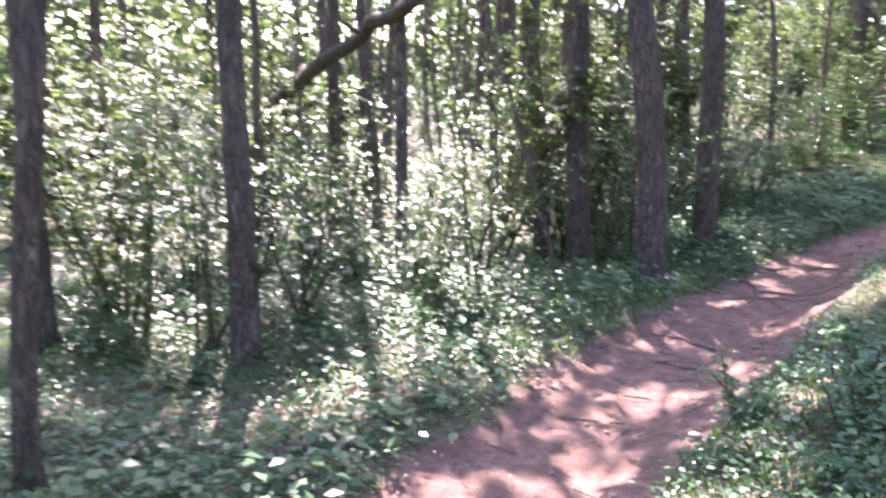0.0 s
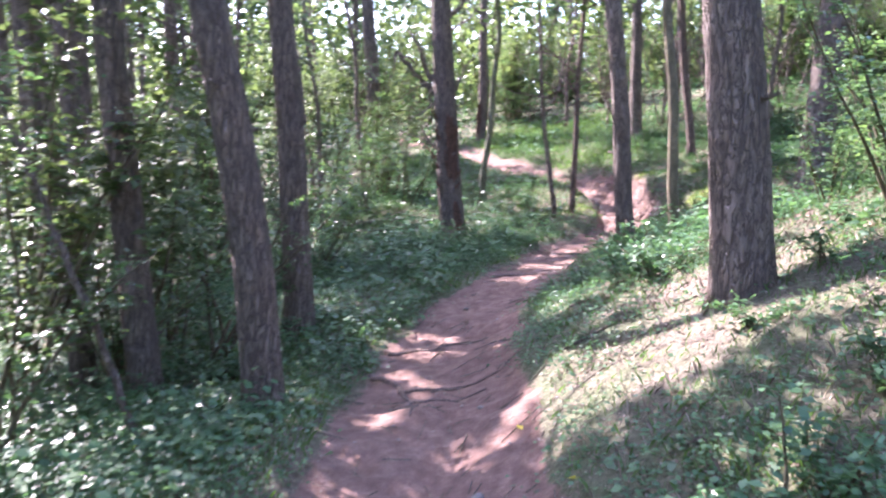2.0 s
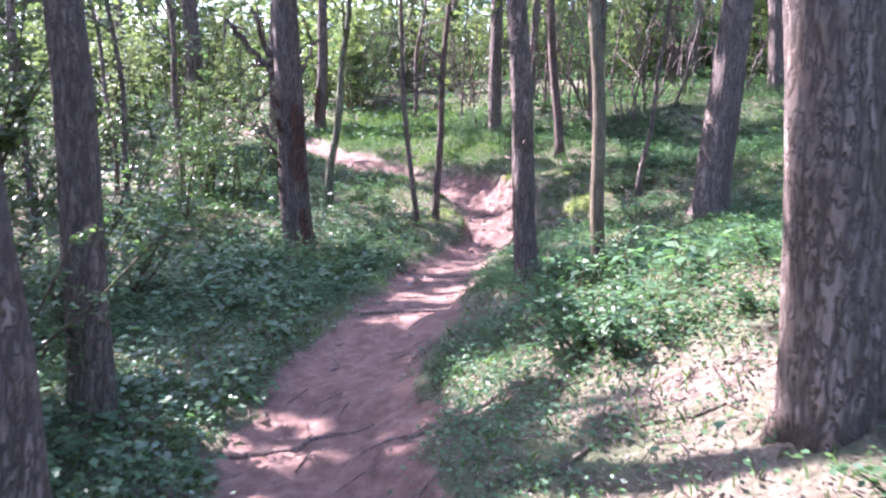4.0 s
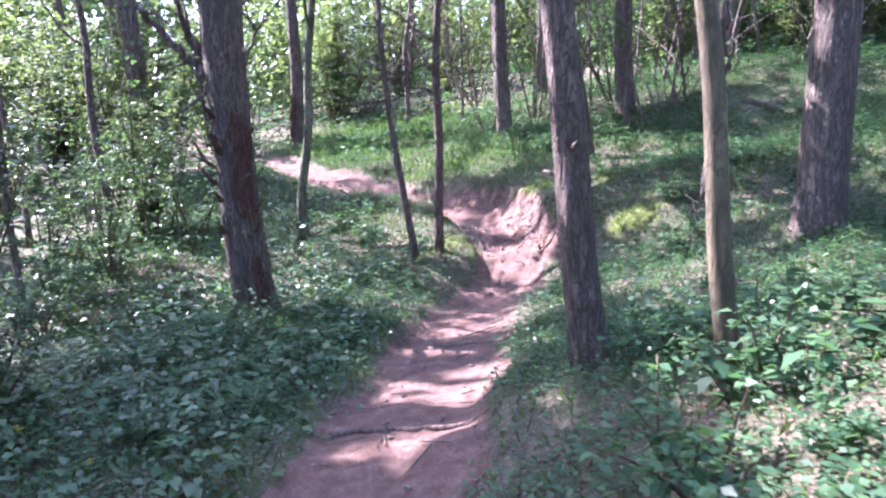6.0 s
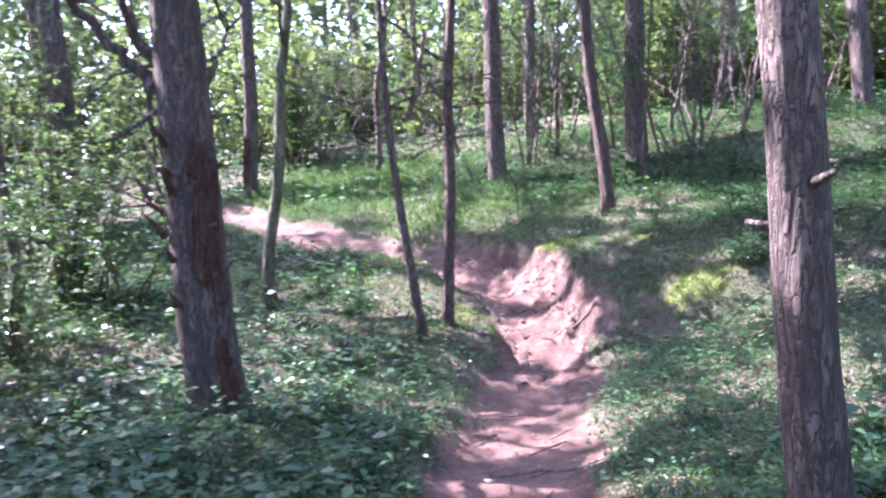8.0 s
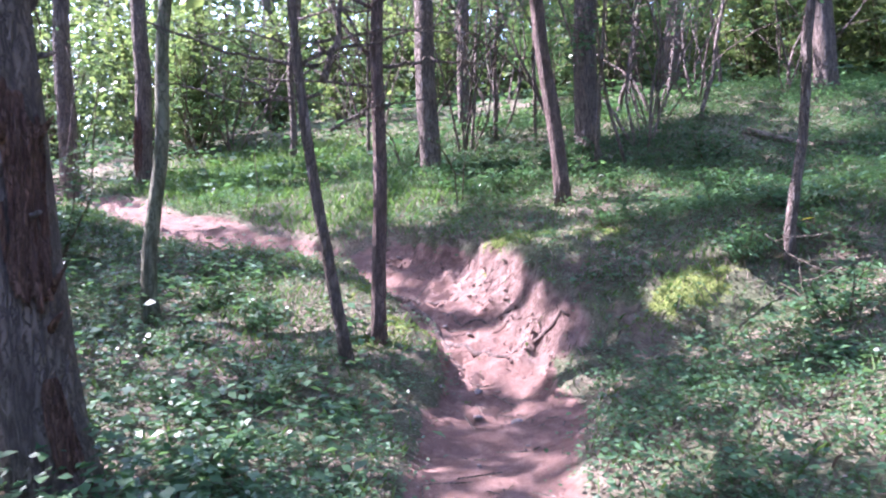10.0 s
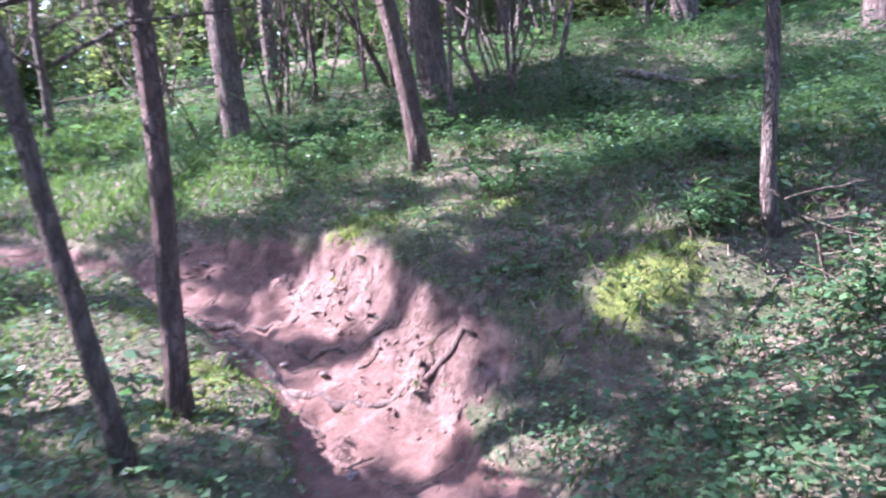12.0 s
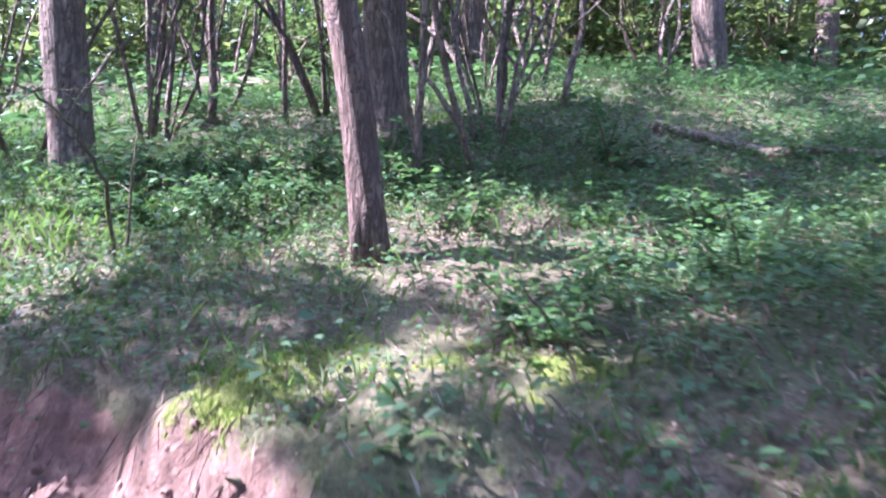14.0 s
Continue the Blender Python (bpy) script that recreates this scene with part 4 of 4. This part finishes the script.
n = 150000
a, d = rs.uniform(0, 6.28, n), rs.uniform(15, 27, n)
fx, fy = np.cos(a) * d - 1, np.sin(a) * d + 6
fz = land(fx, fy)[0] + 0.3 + rs.rand(n) * np.minimum((d - 9) * 0.6, 8)
keep = (vnoise(fx * 0.5, fy * 0.5) + vnoise(fz * 0.7, a * 14) > -0.1) & (np.abs(fx - lookup(0, fy)) > 2.2)
stuff("far_woods", quads_mesh("far_woods", leaves(np.stack([fx, fy, fz], 1)[keep], 0.17, rs, 0.3, 0.75, 0.4)), CROWN, "thin pale green foliage between the trunks", "woods")


# ---- roots, logs, sticks, dead stems ----
def lying(name, pts, r0, r1, mat, label, category, group="", lift=0.3, seed=0, n=10, wander=0.02, sides=8, twigs=0):
    """A root, log or stick that follows the ground through the given places."""
    rs = np.random.RandomState(seed)
    P = np.array(pts, float)
    t = np.linspace(0, len(P) - 1, n + 1)
    x, y = np.interp(t, np.arange(len(P)), P[:, 0]), np.interp(t, np.arange(len(P)), P[:, 1])
    x, y = x + rs.randn(n + 1) * wander, y + rs.randn(n + 1) * wander
    r = np.linspace(r0, r1, n + 1)
    z = land(x, y)[0] + r * lift
    root = new(name)
    root.location = (x[0], y[0], z[0])
    tagged(root, label, category, group)
    L = np.stack([x - x[0], y - y[0], z - z[0]], 1)
    part("wood", tube(L, r, sides, seed, 0.08), mat, root)
    for i in range(twigs):
        k = rs.randint(1, n)
        a = rs.rand() * 6.28
        part("twig", tube(bend_line(rs, L[k], (math.cos(a), math.sin(a), 0.35), 0.2 + 0.4 * rs.rand(), 5, 0.2), np.linspace(r[k] * 0.4, 0.002, 6), 5), mat, root)
    return root


ROOT = "bare winding tree root lying across the reddish dirt trail"
for i, (pts, r0, r1) in enumerate([
        ([(-0.68, 11.75), (-0.41, 11.55), (-0.16, 11.32), (0.02, 11.2), (0.22, 11.15)], 0.042, 0.02),
        ([(-0.45, 11.35), (-0.25, 11.2), (-0.12, 10.87), (-0.04, 10.6), (0.02, 10.3), (0.08, 10.0)], 0.045, 0.02),
        # this one follows a dark arc across the bend
        ([(-0.02, 10.45), (0.25, 10.22), (0.45, 10.12), (0.67, 10.03), (0.85, 9.85)], 0.03, 0.015),
        ([(-0.95, 5.08), (-0.6, 5.05), (-0.35, 4.93), (-0.05, 4.86)], 0.028, 0.014),
        ([(-1.41, 2.37), (-1.05, 2.22), (-0.82, 2.5), (-0.5, 2.6)], 0.03, 0.014),
        ([(-0.9, 1.2), (-0.6, 1.35), (-0.3, 1.28), (0.0, 1.4)], 0.022, 0.010),
        ([(-1.25, 1.55), (-0.95, 1.35), (-0.75, 1.0), (-0.62, 0.6)], 0.03, 0.012), ([(-0.72, 1.02), (-0.45, 0.95), (-0.2, 1.05)], 0.02, 0.009), ([(0.45, 2.05), (0.1, 1.95), (-0.2, 2.15), (-0.5, 2.1)], 0.024, 0.010),
        ([(-0.15, -0.75), (-0.45, -0.6), (-0.8, -0.65)], 0.022, 0.009), ([(-0.45, 6.9), (-0.15, 6.95), (0.15, 6.85)], 0.018, 0.008), ([(-0.3, 3.6), (0.0, 3.7), (0.3, 3.6)], 0.018, 0.008),
        ([(0.05, 10.9), (0.15, 10.7), (0.4, 10.62), (0.55, 10.5)], 0.022, 0.010)]):
    lying("tree_root", pts, r0 * 1.05, r1 * 1.0, ROOTS, ROOT, "root", "roots across the trail", -0.35 if pts[0][1] > 9 else 0.0, 300 + i, 14, 0.012)
LOG = "weathered dead branch lying in the green undergrowth"
for i, (pts, r0, r1, tw) in enumerate([
        ([(-4.5, 8.1), (-4.0, 8.49), (-3.2, 9.0)], 0.05, 0.03, 3), ([(-3.6, 8.0), (-3.0, 8.7), (-2.6, 9.2)], 0.035, 0.02, 3),
        ([(-1.5, -5.3), (-1.18, -5.01), (-0.72, -4.42), (-0.2, -3.8)], 0.035, 0.02, 2), ([(2.5, 11.4), (2.2, 11.0), (1.98, 10.5)], 0.010, 0.006, 1),
        ([(4.1, 13.4), (4.6, 12.5), (5.0, 12.0)], 0.05, 0.03, 2), ([(2.1, 10.3), (2.5, 10.1), (3.0, 10.3)], 0.012, 0.006, 3), ([(1.6, 9.0), (2.2, 9.2), (2.6, 9.0)], 0.009, 0.005, 3),
        ([(-1.9, 3.6), (-2.3, 4.2), (-2.9, 4.5)], 0.02, 0.01, 2), ([(-0.25, -1.3), (-0.05, -1.15), (0.12, -1.2)], 0.008, 0.004, 1), ([(0.4, 0.9), (0.9, 1.1), (1.3, 0.9)], 0.012, 0.006, 2),
        ([(3.0, 12.6), (3.6, 12.3), (4.0, 12.4)], 0.015, 0.008, 3), ([(1.9, 11.4), (2.3, 11.7), (2.9, 11.6)], 0.012, 0.006, 3)]):
    lying("fallen_branch", pts, r0, r1, DEAD, LOG, "fallen branch", "fallen branches", 0.8, 330 + i, 8, 0.03, twigs=tw)


def stem(name, pts, r0, r1, mat, label, category, seed=0, twigs=0, leafn=0, leafs=0.05, base=True):
    rs = np.random.RandomState(seed)
    P = np.array(pts, float)
    if base:
        P[0, 2] = height(P[0, 0], P[0, 1]) - 0.05
    root = new(name)
    root.location = P[0]
    tagged(root, label, category)
    t = np.linspace(0, len(P) - 1, 4 * len(P))
    L = np.stack([np.interp(t, np.arange(len(P)), P[:, k]) for k in range(3)], 1) - P[0]
    L[1:-1] += rs.randn(len(L) - 2, 3) * r0 * 0.35
    r = np.linspace(r0, r1, len(L))
    part("stem", tube(L, r, 10, seed, 0.05), mat, root)
    ends = [L[-1]]
    for i in range(twigs):
        k = rs.randint(len(L) // 3, len(L))
        a = rs.rand() * 6.28
        b = bend_line(rs, L[k], (math.cos(a), math.sin(a), 0.3), 0.3 + 0.5 * rs.rand(), 6, 0.22)
        part("twig", tube(b, np.linspace(r[k] * 0.45 + 0.001, 0.002, 7), 5), mat, root)
        ends += b[2:]
    if leafn:
        E = np.array(ends)[rs.randint(0, len(ends), leafn)] + rs.randn(leafn, 3) * 0.05
        E = E[~sunlit(E + P[0])]
        part("foliage", quads_mesh("foliage", leaves(E, leafs, rs, 0.15)), HERB, root)
    return root


stem("leaning_log", [(-8.6, -0.6, 0), (-7.4, -0.5, 1.65), (-5.62, -0.5, 2.46), (-4.2, -0.5, 3.0)], 0.11, 0.08, DEAD, "dead trunk fallen slantwise against the standing pines", "fallen tree", 400, 2)
stem("sapling", [(-2.22, -0.12, 0), (-2.55, -0.12, 0.85), (-2.85, -0.1, 1.45), (-3.2, -0.1, 2.15), (-3.6, -0.1, 2.9)], 0.028, 0.014, BARK, "thin dark sapling leaning hard over the undergrowth", "sapling", 401, 6, 150, 0.06)
stem("dead_stem", [(2.18, 8.97, 0), (2.2, 8.97, 1.59), (2.14, 8.97, 1.85), (1.9, 8.97, 2.05)], 0.013, 0.005, DEAD, "thin dead forked stem standing in sunlit leaf litter", "dead stem", 402, 5)
stem("bent_shoot", [(0.46, 12.9, 0), (0.40, 12.7, 2.6), (0.28, 12.6, 2.8), (0.13, 12.6, 2.95), (0.05, 12.6, 2.98)], 0.011, 0.004, BARK_TAN, "thin bleached shoot bent over above pale leaves", "shoot", 403, 3, 26, 0.05)
stem("bent_shoot", [(0.50, 12.9, 0), (0.52, 12.9, 2.6), (0.55, 12.9, 2.85)], 0.009, 0.004, BARK_TAN, "thin bleached shoot beside a bent one", "shoot", 404, 2, 12, 0.05)
rs = np.random.RandomState(44)
for i, (x, y) in enumerate([(2.15, 13.3), (2.3, 13.5), (2.5, 13.2), (1.0, 15.2), (1.4, 15.6), (0.3, 15.6), (1.9, 15.2), (3.2, 15.6), (3.6, 16.2), (2.9, 16.6), (-0.4, 15.9), (4.4, 16.6), (-0.1, 16.8), (5.2, 16.4), (2.2, 16.4), (3.9, 14.3)]):
    h = 2.2 + 1.5 * rs.rand()
    a, b = rs.randn() * 0.5, rs.randn() * 0.3
    z = height(x, y)
    stem("thin_sapling", [(x, y, z), (x + a * 0.3, y + b * 0.2, z + h * 0.35), (x + a * 0.5, y + b, z + h * 0.7), (x + a, y + b, z + h)], 0.022 + 0.015 * rs.rand(), 0.008, BARK, "thin crooked dark sapling among shrubs", "sapling", 410 + i, 5, 260, 0.07)



def thicket(x, y, n, tall, seed):
    rs = np.random.RandomState(seed)
    root = thing("thicket", x, y, "clump of dark crooked bare stems with thin leaves above", "shrub", "thickets up the slope", 0.05)
    tips = []
    for i in range(n):
        a = rs.rand() * 6.28
        line = bend_line(rs, (0.10 * math.cos(a), 0.10 * math.sin(a), 0), (0.45 * math.cos(a), 0.45 * math.sin(a), 1), tall * (0.7 + 0.5 * rs.rand()), 11, 0.13)
        r = 0.009 + 0.015 * rs.rand()
        part("stem", tube(line, np.linspace(r, 0.005, 12), 7, seed + i, 0.05), BARK, root)
        for k in range(2):
            j = rs.randint(3, 10)
            twig = bend_line(rs, line[j], rs.randn(3) * 0.6 + np.array([0, 0, 0.7]), 0.5 + 0.5 * rs.rand(), 6, 0.2)
            part("twig", tube(twig, np.linspace(r * 0.45, 0.003, 7), 5), BARK, root)
            tips += twig[2:]
        tips += line[6:]
    E = np.array(tips)[rs.randint(0, len(tips), 420)] + rs.randn(420, 3) * 0.12
    E = E[~sunlit(E + np.array(root.location))]
    part("foliage", quads_mesh("foliage", leaves(E, 0.065, rs, 0.15)), HERB, root)


for i, (x, y, n, tall) in enumerate([(0.92, 15.2, 7, 3.4), (1.55, 16.2, 6, 3.6), (2.88, 13.65, 6, 3.0), (3.3, 14.4, 4, 3.2), (3.58, 15.0, 5, 3.4), (4.3, 15.3, 5, 3.2), (5.4, 14.9, 4, 3.0), (2.3, 15.3, 5, 3.4),
                                       (0.1, 14.9, 4, 3.2), (-0.3, 17.6, 5, 3.6), (1.9, 17.8, 5, 3.6), (4.8, 17.2, 5, 3.4), (6.6, 16.4, 4, 3.2), (-2.6, 18.6, 5, 3.6), (-4.6, 15.4, 5, 3.2), (-5.4, 11.2, 5, 3.2)]):
    thicket(x, y, n, tall, 800 + i * 20)

# limbs of the old pine and the saplings over the bend
def add_limb(owner, pts, r0, r1, seed, twigs=5, label="bare crooked dead limb"):
    rs = np.random.RandomState(seed)
    P = np.array(pts, float) - np.array(owner.location)
    t = np.linspace(0, len(P) - 1, 4 * len(P))
    L = np.stack([np.interp(t, np.arange(len(P)), P[:, k]) for k in range(3)], 1)
    L[1:-1] += rs.randn(len(L) - 2, 3) * r0 * 0.3
    limb = part("limb", tube(L, np.linspace(r0, r1, len(L)), 9, seed, 0.05), BARK, owner, label)
    for i in range(twigs):
        k = rs.randint(2, len(L))
        b = bend_line(rs, L[k], rs.randn(3) + np.array([0, 0, 0.5]), 0.3 + 0.6 * rs.rand(), 6, 0.25)
        part("twig", tube(b, np.linspace(r1 * 0.8, 0.003, 7), 5), BARK, limb)


OLD = NAMED[4]
add_limb(OLD, [(-2.48, 8.1, 2.95), (-2.68, 8.1, 3.12), (-2.93, 8.05, 3.4), (-3.25, 8.0, 3.75)], 0.055, 0.03, 501)
add_limb(OLD, [(-2.5, 8.1, 3.15), (-2.68, 8.1, 3.33), (-2.79, 8.1, 3.48), (-2.95, 8.15, 3.9)], 0.05, 0.025, 502)
add_limb(OLD, [(-2.45, 8.1, 3.02), (-2.28, 8.1, 3.18), (-2.16, 8.1, 3.5)], 0.03, 0.015, 503)
add_limb(OLD, [(-2.55, 7.98, 2.25), (-2.62, 7.95, 2.3), (-2.75, 7.95, 2.5)], 0.025, 0.01, 504)
for j, (pts) in enumerate([[(-0.9, 9.72, 2.75), (-0.6, 9.9, 2.95), (-0.1, 10.1, 3.05)], [(-0.97, 9.72, 3.0), (-1.5, 9.9, 2.95), (-2.0, 10.0, 3.1)], [(-1.0, 9.72, 3.35), (-0.5, 9.9, 3.5), (0.2, 10.0, 3.5)]]):
    add_limb(NAMED[10], pts, 0.013, 0.005, 520 + j, 9, "bare crooked twiggy dead branch")
for j, (pts) in enumerate([[(-1.5, 16.8, 4.2), (-1.0, 16.6, 4.5), (-0.3, 16.5, 4.6)], [(-1.5, 16.8, 4.7), (-2.2, 16.6, 4.9), (-2.9, 16.6, 4.8)], [(-1.5, 16.8, 3.8), (-2.0, 16.7, 4.1), (-2.6, 16.6, 4.3)], [(-1.5, 16.8, 5.1), (-0.8, 16.6, 5.3), (0.1, 16.6, 5.2)]]):
    add_limb(NAMED[12], pts, 0.022, 0.008, 540 + j, 12, "bare crooked twiggy dead branch")
add_limb(NAMED[10], [(-0.98, 9.75, 3.2), (-1.2, 9.8, 3.22), (-1.6, 9.8, 3.28), (-2.2, 9.8, 3.5)], 0.018, 0.007, 505)
add_limb(NAMED[10], [(-0.95, 9.72, 3.1), (-0.85, 9.72, 3.35), (-0.8, 9.75, 3.9)], 0.03, 0.015, 506)
add_limb(NAMED[11], [(-0.53, 10.0, 3.25), (-0.2, 10.1, 3.31), (0.3, 10.2, 3.33)], 0.016, 0.006, 507)
add_limb(NAMED[11], [(-0.53, 10.0, 3.1), (-0.9, 10.2, 3.16), (-1.5, 10.4, 3.2)], 0.014, 0.006, 508)
def wound(owner, r, lean, a0, a1, z0, z1, seed, out=0.006, ragged=0.22):
    """A ragged sheet of bare torn wood on a trunk's side."""
    rs = np.random.RandomState(seed)
    na, nz = 34, 60
    A, Z = np.meshgrid(np.linspace(a0, a1, na), np.linspace(z0, z1, nz))
    rr = r * (1 - 0.62 * Z / 10) * (1 + 0.45 * np.exp(-(Z + 0.12) / 0.16) * 0.8) * 1.06 + out + vnoise(A * 14 + seed, Z * 3) * 0.05 + vnoise(A * 30, Z * 9) * 0.02
    u, v = (A - a0) / (a1 - a0) * 2 - 1, (Z - z0) / (z1 - z0) * 2 - 1
    inside = u ** 2 + v ** 2 + vnoise(A * 8 + 3, Z * 4) * ragged * 4 < 0.85
    rr = np.where(inside, rr, r * 0.6)
    q = np.array([(0, 0, -0.2)] + lean, float)
    X, Y = np.interp(Z, q[:, 2], q[:, 0]) + rr * np.cos(A), np.interp(Z, q[:, 2], q[:, 1]) + rr * np.sin(A)
    part("torn_wood", bm_of(grid_mesh("torn", X, Y, Z)), WOOD, owner, "torn reddish bare heartwood")


def bm_of(me):
    bm = bmesh.new()
    bm.from_mesh(me)
    bpy.data.meshes.remove(me)
    return bm


wound(OLD, 0.200, LINES[4], -1.55, -0.3, 0.85, 1.95, 3, 0.015)
wound(OLD, 0.200, LINES[4], -1.2, -0.55, 0.05, 0.55, 5, 0.015)
rsw = np.random.RandomState(9)
for i in range(12):
    h, a = 0.75 + 1.25 * rsw.rand(), rsw.choice([-2.1, -1.4, -0.5]) + rsw.randn() * 0.2
    d = np.array([math.cos(a), math.sin(a), 0])
    p = np.array([-0.10 - 0.08 * h, -0.05, h]) + d * 0.19
    ln = 0.06 + 0.12 * rsw.rand()
    part("torn_flap", tube([p, p + d * ln * 0.4 + np.array([0, 0, ln * 0.5]), p + d * ln * 0.9 + np.array([0, 0, ln])], [0.028, 0.018, 0.004], 6, i, 0.2), WOOD, OLD, "splintered flap of torn wood")
wound(NAMED[8], 0.133, [(-0.02, 0, 3)], -2.6, -1.2, 0.1, 1.0, 7, 0.0)


# ---- stones, twigs, cones, yellow leaves ----
def stone(seed, size):
    rs = np.random.RandomState(seed)
    bm = bmesh.new()
    bmesh.ops.create_icosphere(bm, subdivisions=2, radius=size)
    for v in bm.verts:
        v.co = Vector((v.co.x * 1.2, v.co.y * 0.9, v.co.z * 0.55)) * (1 + 0.35 * noise.noise(v.co * (1.6 / size) + Vector((seed, 0, 0))))
    for f in bm.faces:
        f.smooth = True
    return bm


kinds = []
for i in range(4):
    me = bpy.data.meshes.new("stone")
    bm = stone(i + 1, 0.011 + 0.004 * i)
    bm.to_mesh(me)
    bm.free()
    me.materials.append(STONE)
    kinds.append(me)
rs = np.random.RandomState(12)
for i in range(110):
    y = rs.uniform(-4, 14)
    x = float(lookup(0, y)) + rs.randn() * 0.4
    ob = new("stone", kinds[rs.randint(4)])
    ob.location = (x, y, height(x, y) + 0.004)
    ob.rotation_euler = (rs.randn() * 0.2, rs.randn() * 0.2, rs.rand() * 6.28)
    k = 0.6 + rs.rand() ** 3 * 1.3
    ob.scale = (k, k, k)
    tagged(ob, "small rounded pinkish stone half sunk in the dirt trail", "stone", "stones on the trail")


def sticks(n, box, rs):
    x, y = rs.uniform(box[0], box[1], n), rs.uniform(box[2], box[3], n)
    a, ln, w = rs.rand(n) * 6.28, 0.05 + 0.25 * rs.rand(n) ** 2, 0.0025 + 0.003 * rs.rand(n)
    d = np.stack([np.cos(a), np.sin(a)], 1) * ln[:, None]
    p0 = np.stack([x, y, land(x, y)[0] + 0.010], 1)
    x1, y1 = x + d[:, 0], y + d[:, 1]
    p1 = np.stack([x1, y1, land(x1, y1)[0] + 0.016], 1)
    sd = np.stack([-np.sin(a), np.cos(a), np.zeros(n)], 1) * w[:, None]
    up = np.array([0, 0, 1.0]) * w[:, None] * 1.6
    A, B = (p0 - sd, p0 + sd, p0 + up), (p1 - sd, p1 + sd, p1 + up)
    return np.concatenate([np.stack([A[0], B[0], B[2], A[2]], 1), np.stack([A[2], B[2], B[1], A[1]], 1)])


n = 420
cy = rs.uniform(9.6, 12.4, n)
cu = np.interp(cy, [9.0, 10.0, 11.2, 12.2, 13.5], [0.75, 0.66, 1.12, 1.05, 1.1]) - 0.20 + rs.randn(n) * 0.09
cx = lookup(0, cy) + cu
cz = land(cx, cy)[0]
base = []
for k in range(n):
    bm = stone(k % 17 + 20, 0.007 + 0.013 * rs.rand() ** 2) if k < 24 else None
    if bm is not None:
        bm.faces.ensure_lookup_table()
        base.append(np.array([[v.co[:] for v in f.verts] for f in bm.faces]))
        bm.free()
clods = np.concatenate([base[k % 24] @ np.array(Euler((k, k * 2.1, k * 3.7)).to_matrix()) * 1.0 + np.array([cx[k], cy[k], cz[k]]) for k in range(n)])
stuff("clay_clods", quads_mesh("clay_clods", clods, 3), CLAY, "crumbling reddish clods and pebbles on the cut bank", "soil")
n = 260
cy = rs.uniform(9.7, 12.2, n)
cx = lookup(0, cy) + np.interp(cy, [9.0, 10.0, 11.2, 12.2, 13.5], [0.75, 0.66, 1.12, 1.05, 1.1]) + rs.randn(n) * 0.05
cz = land(cx, cy)[0]
hang = rs.randn(n, 3) * np.array([0.05, 0.05, 0.02]) + np.array([-0.05, -0.03, -0.10])
p0 = np.stack([cx, cy, cz + 0.01], 1)
sd = np.array([0.002, 0.001, 0.0])
stuff("rootlets", quads_mesh("rootlets", np.stack([p0 - sd, p0 + sd, p0 + hang + sd * 0.4, p0 + hang - sd * 0.4], 1)), ROOTS, "fine rootlets hanging from the cut bank", "roots")
stuff("twigs", quads_mesh("twigs", sticks(3600, (-4.5, 5, -7, 15), rs)), DEAD, "thin dry twigs and pine needles scattered on the ground", "twigs")
for i, (x, y) in enumerate([(-2.3, 4.9), (-1.2, -3.3), (0.2, 0.1), (-3.0, 5.3), (1.5, 9.0), (2.7, 9.9), (-1.5, -1.2), (0.6, -0.9)]):
    ob = new("yellow_leaf", quads_mesh("yellow_leaf", leaves(np.zeros((1, 3)), 0.085, np.random.RandomState(i + 3), 0.0, 0.7, 4)))
    ob.data.materials.append(YELLOW)
    ob.location = (x, y, height(x, y) + 0.03)
    tagged(ob, "single bright yellow fallen leaf on the forest floor", "leaf", "yellow leaves")
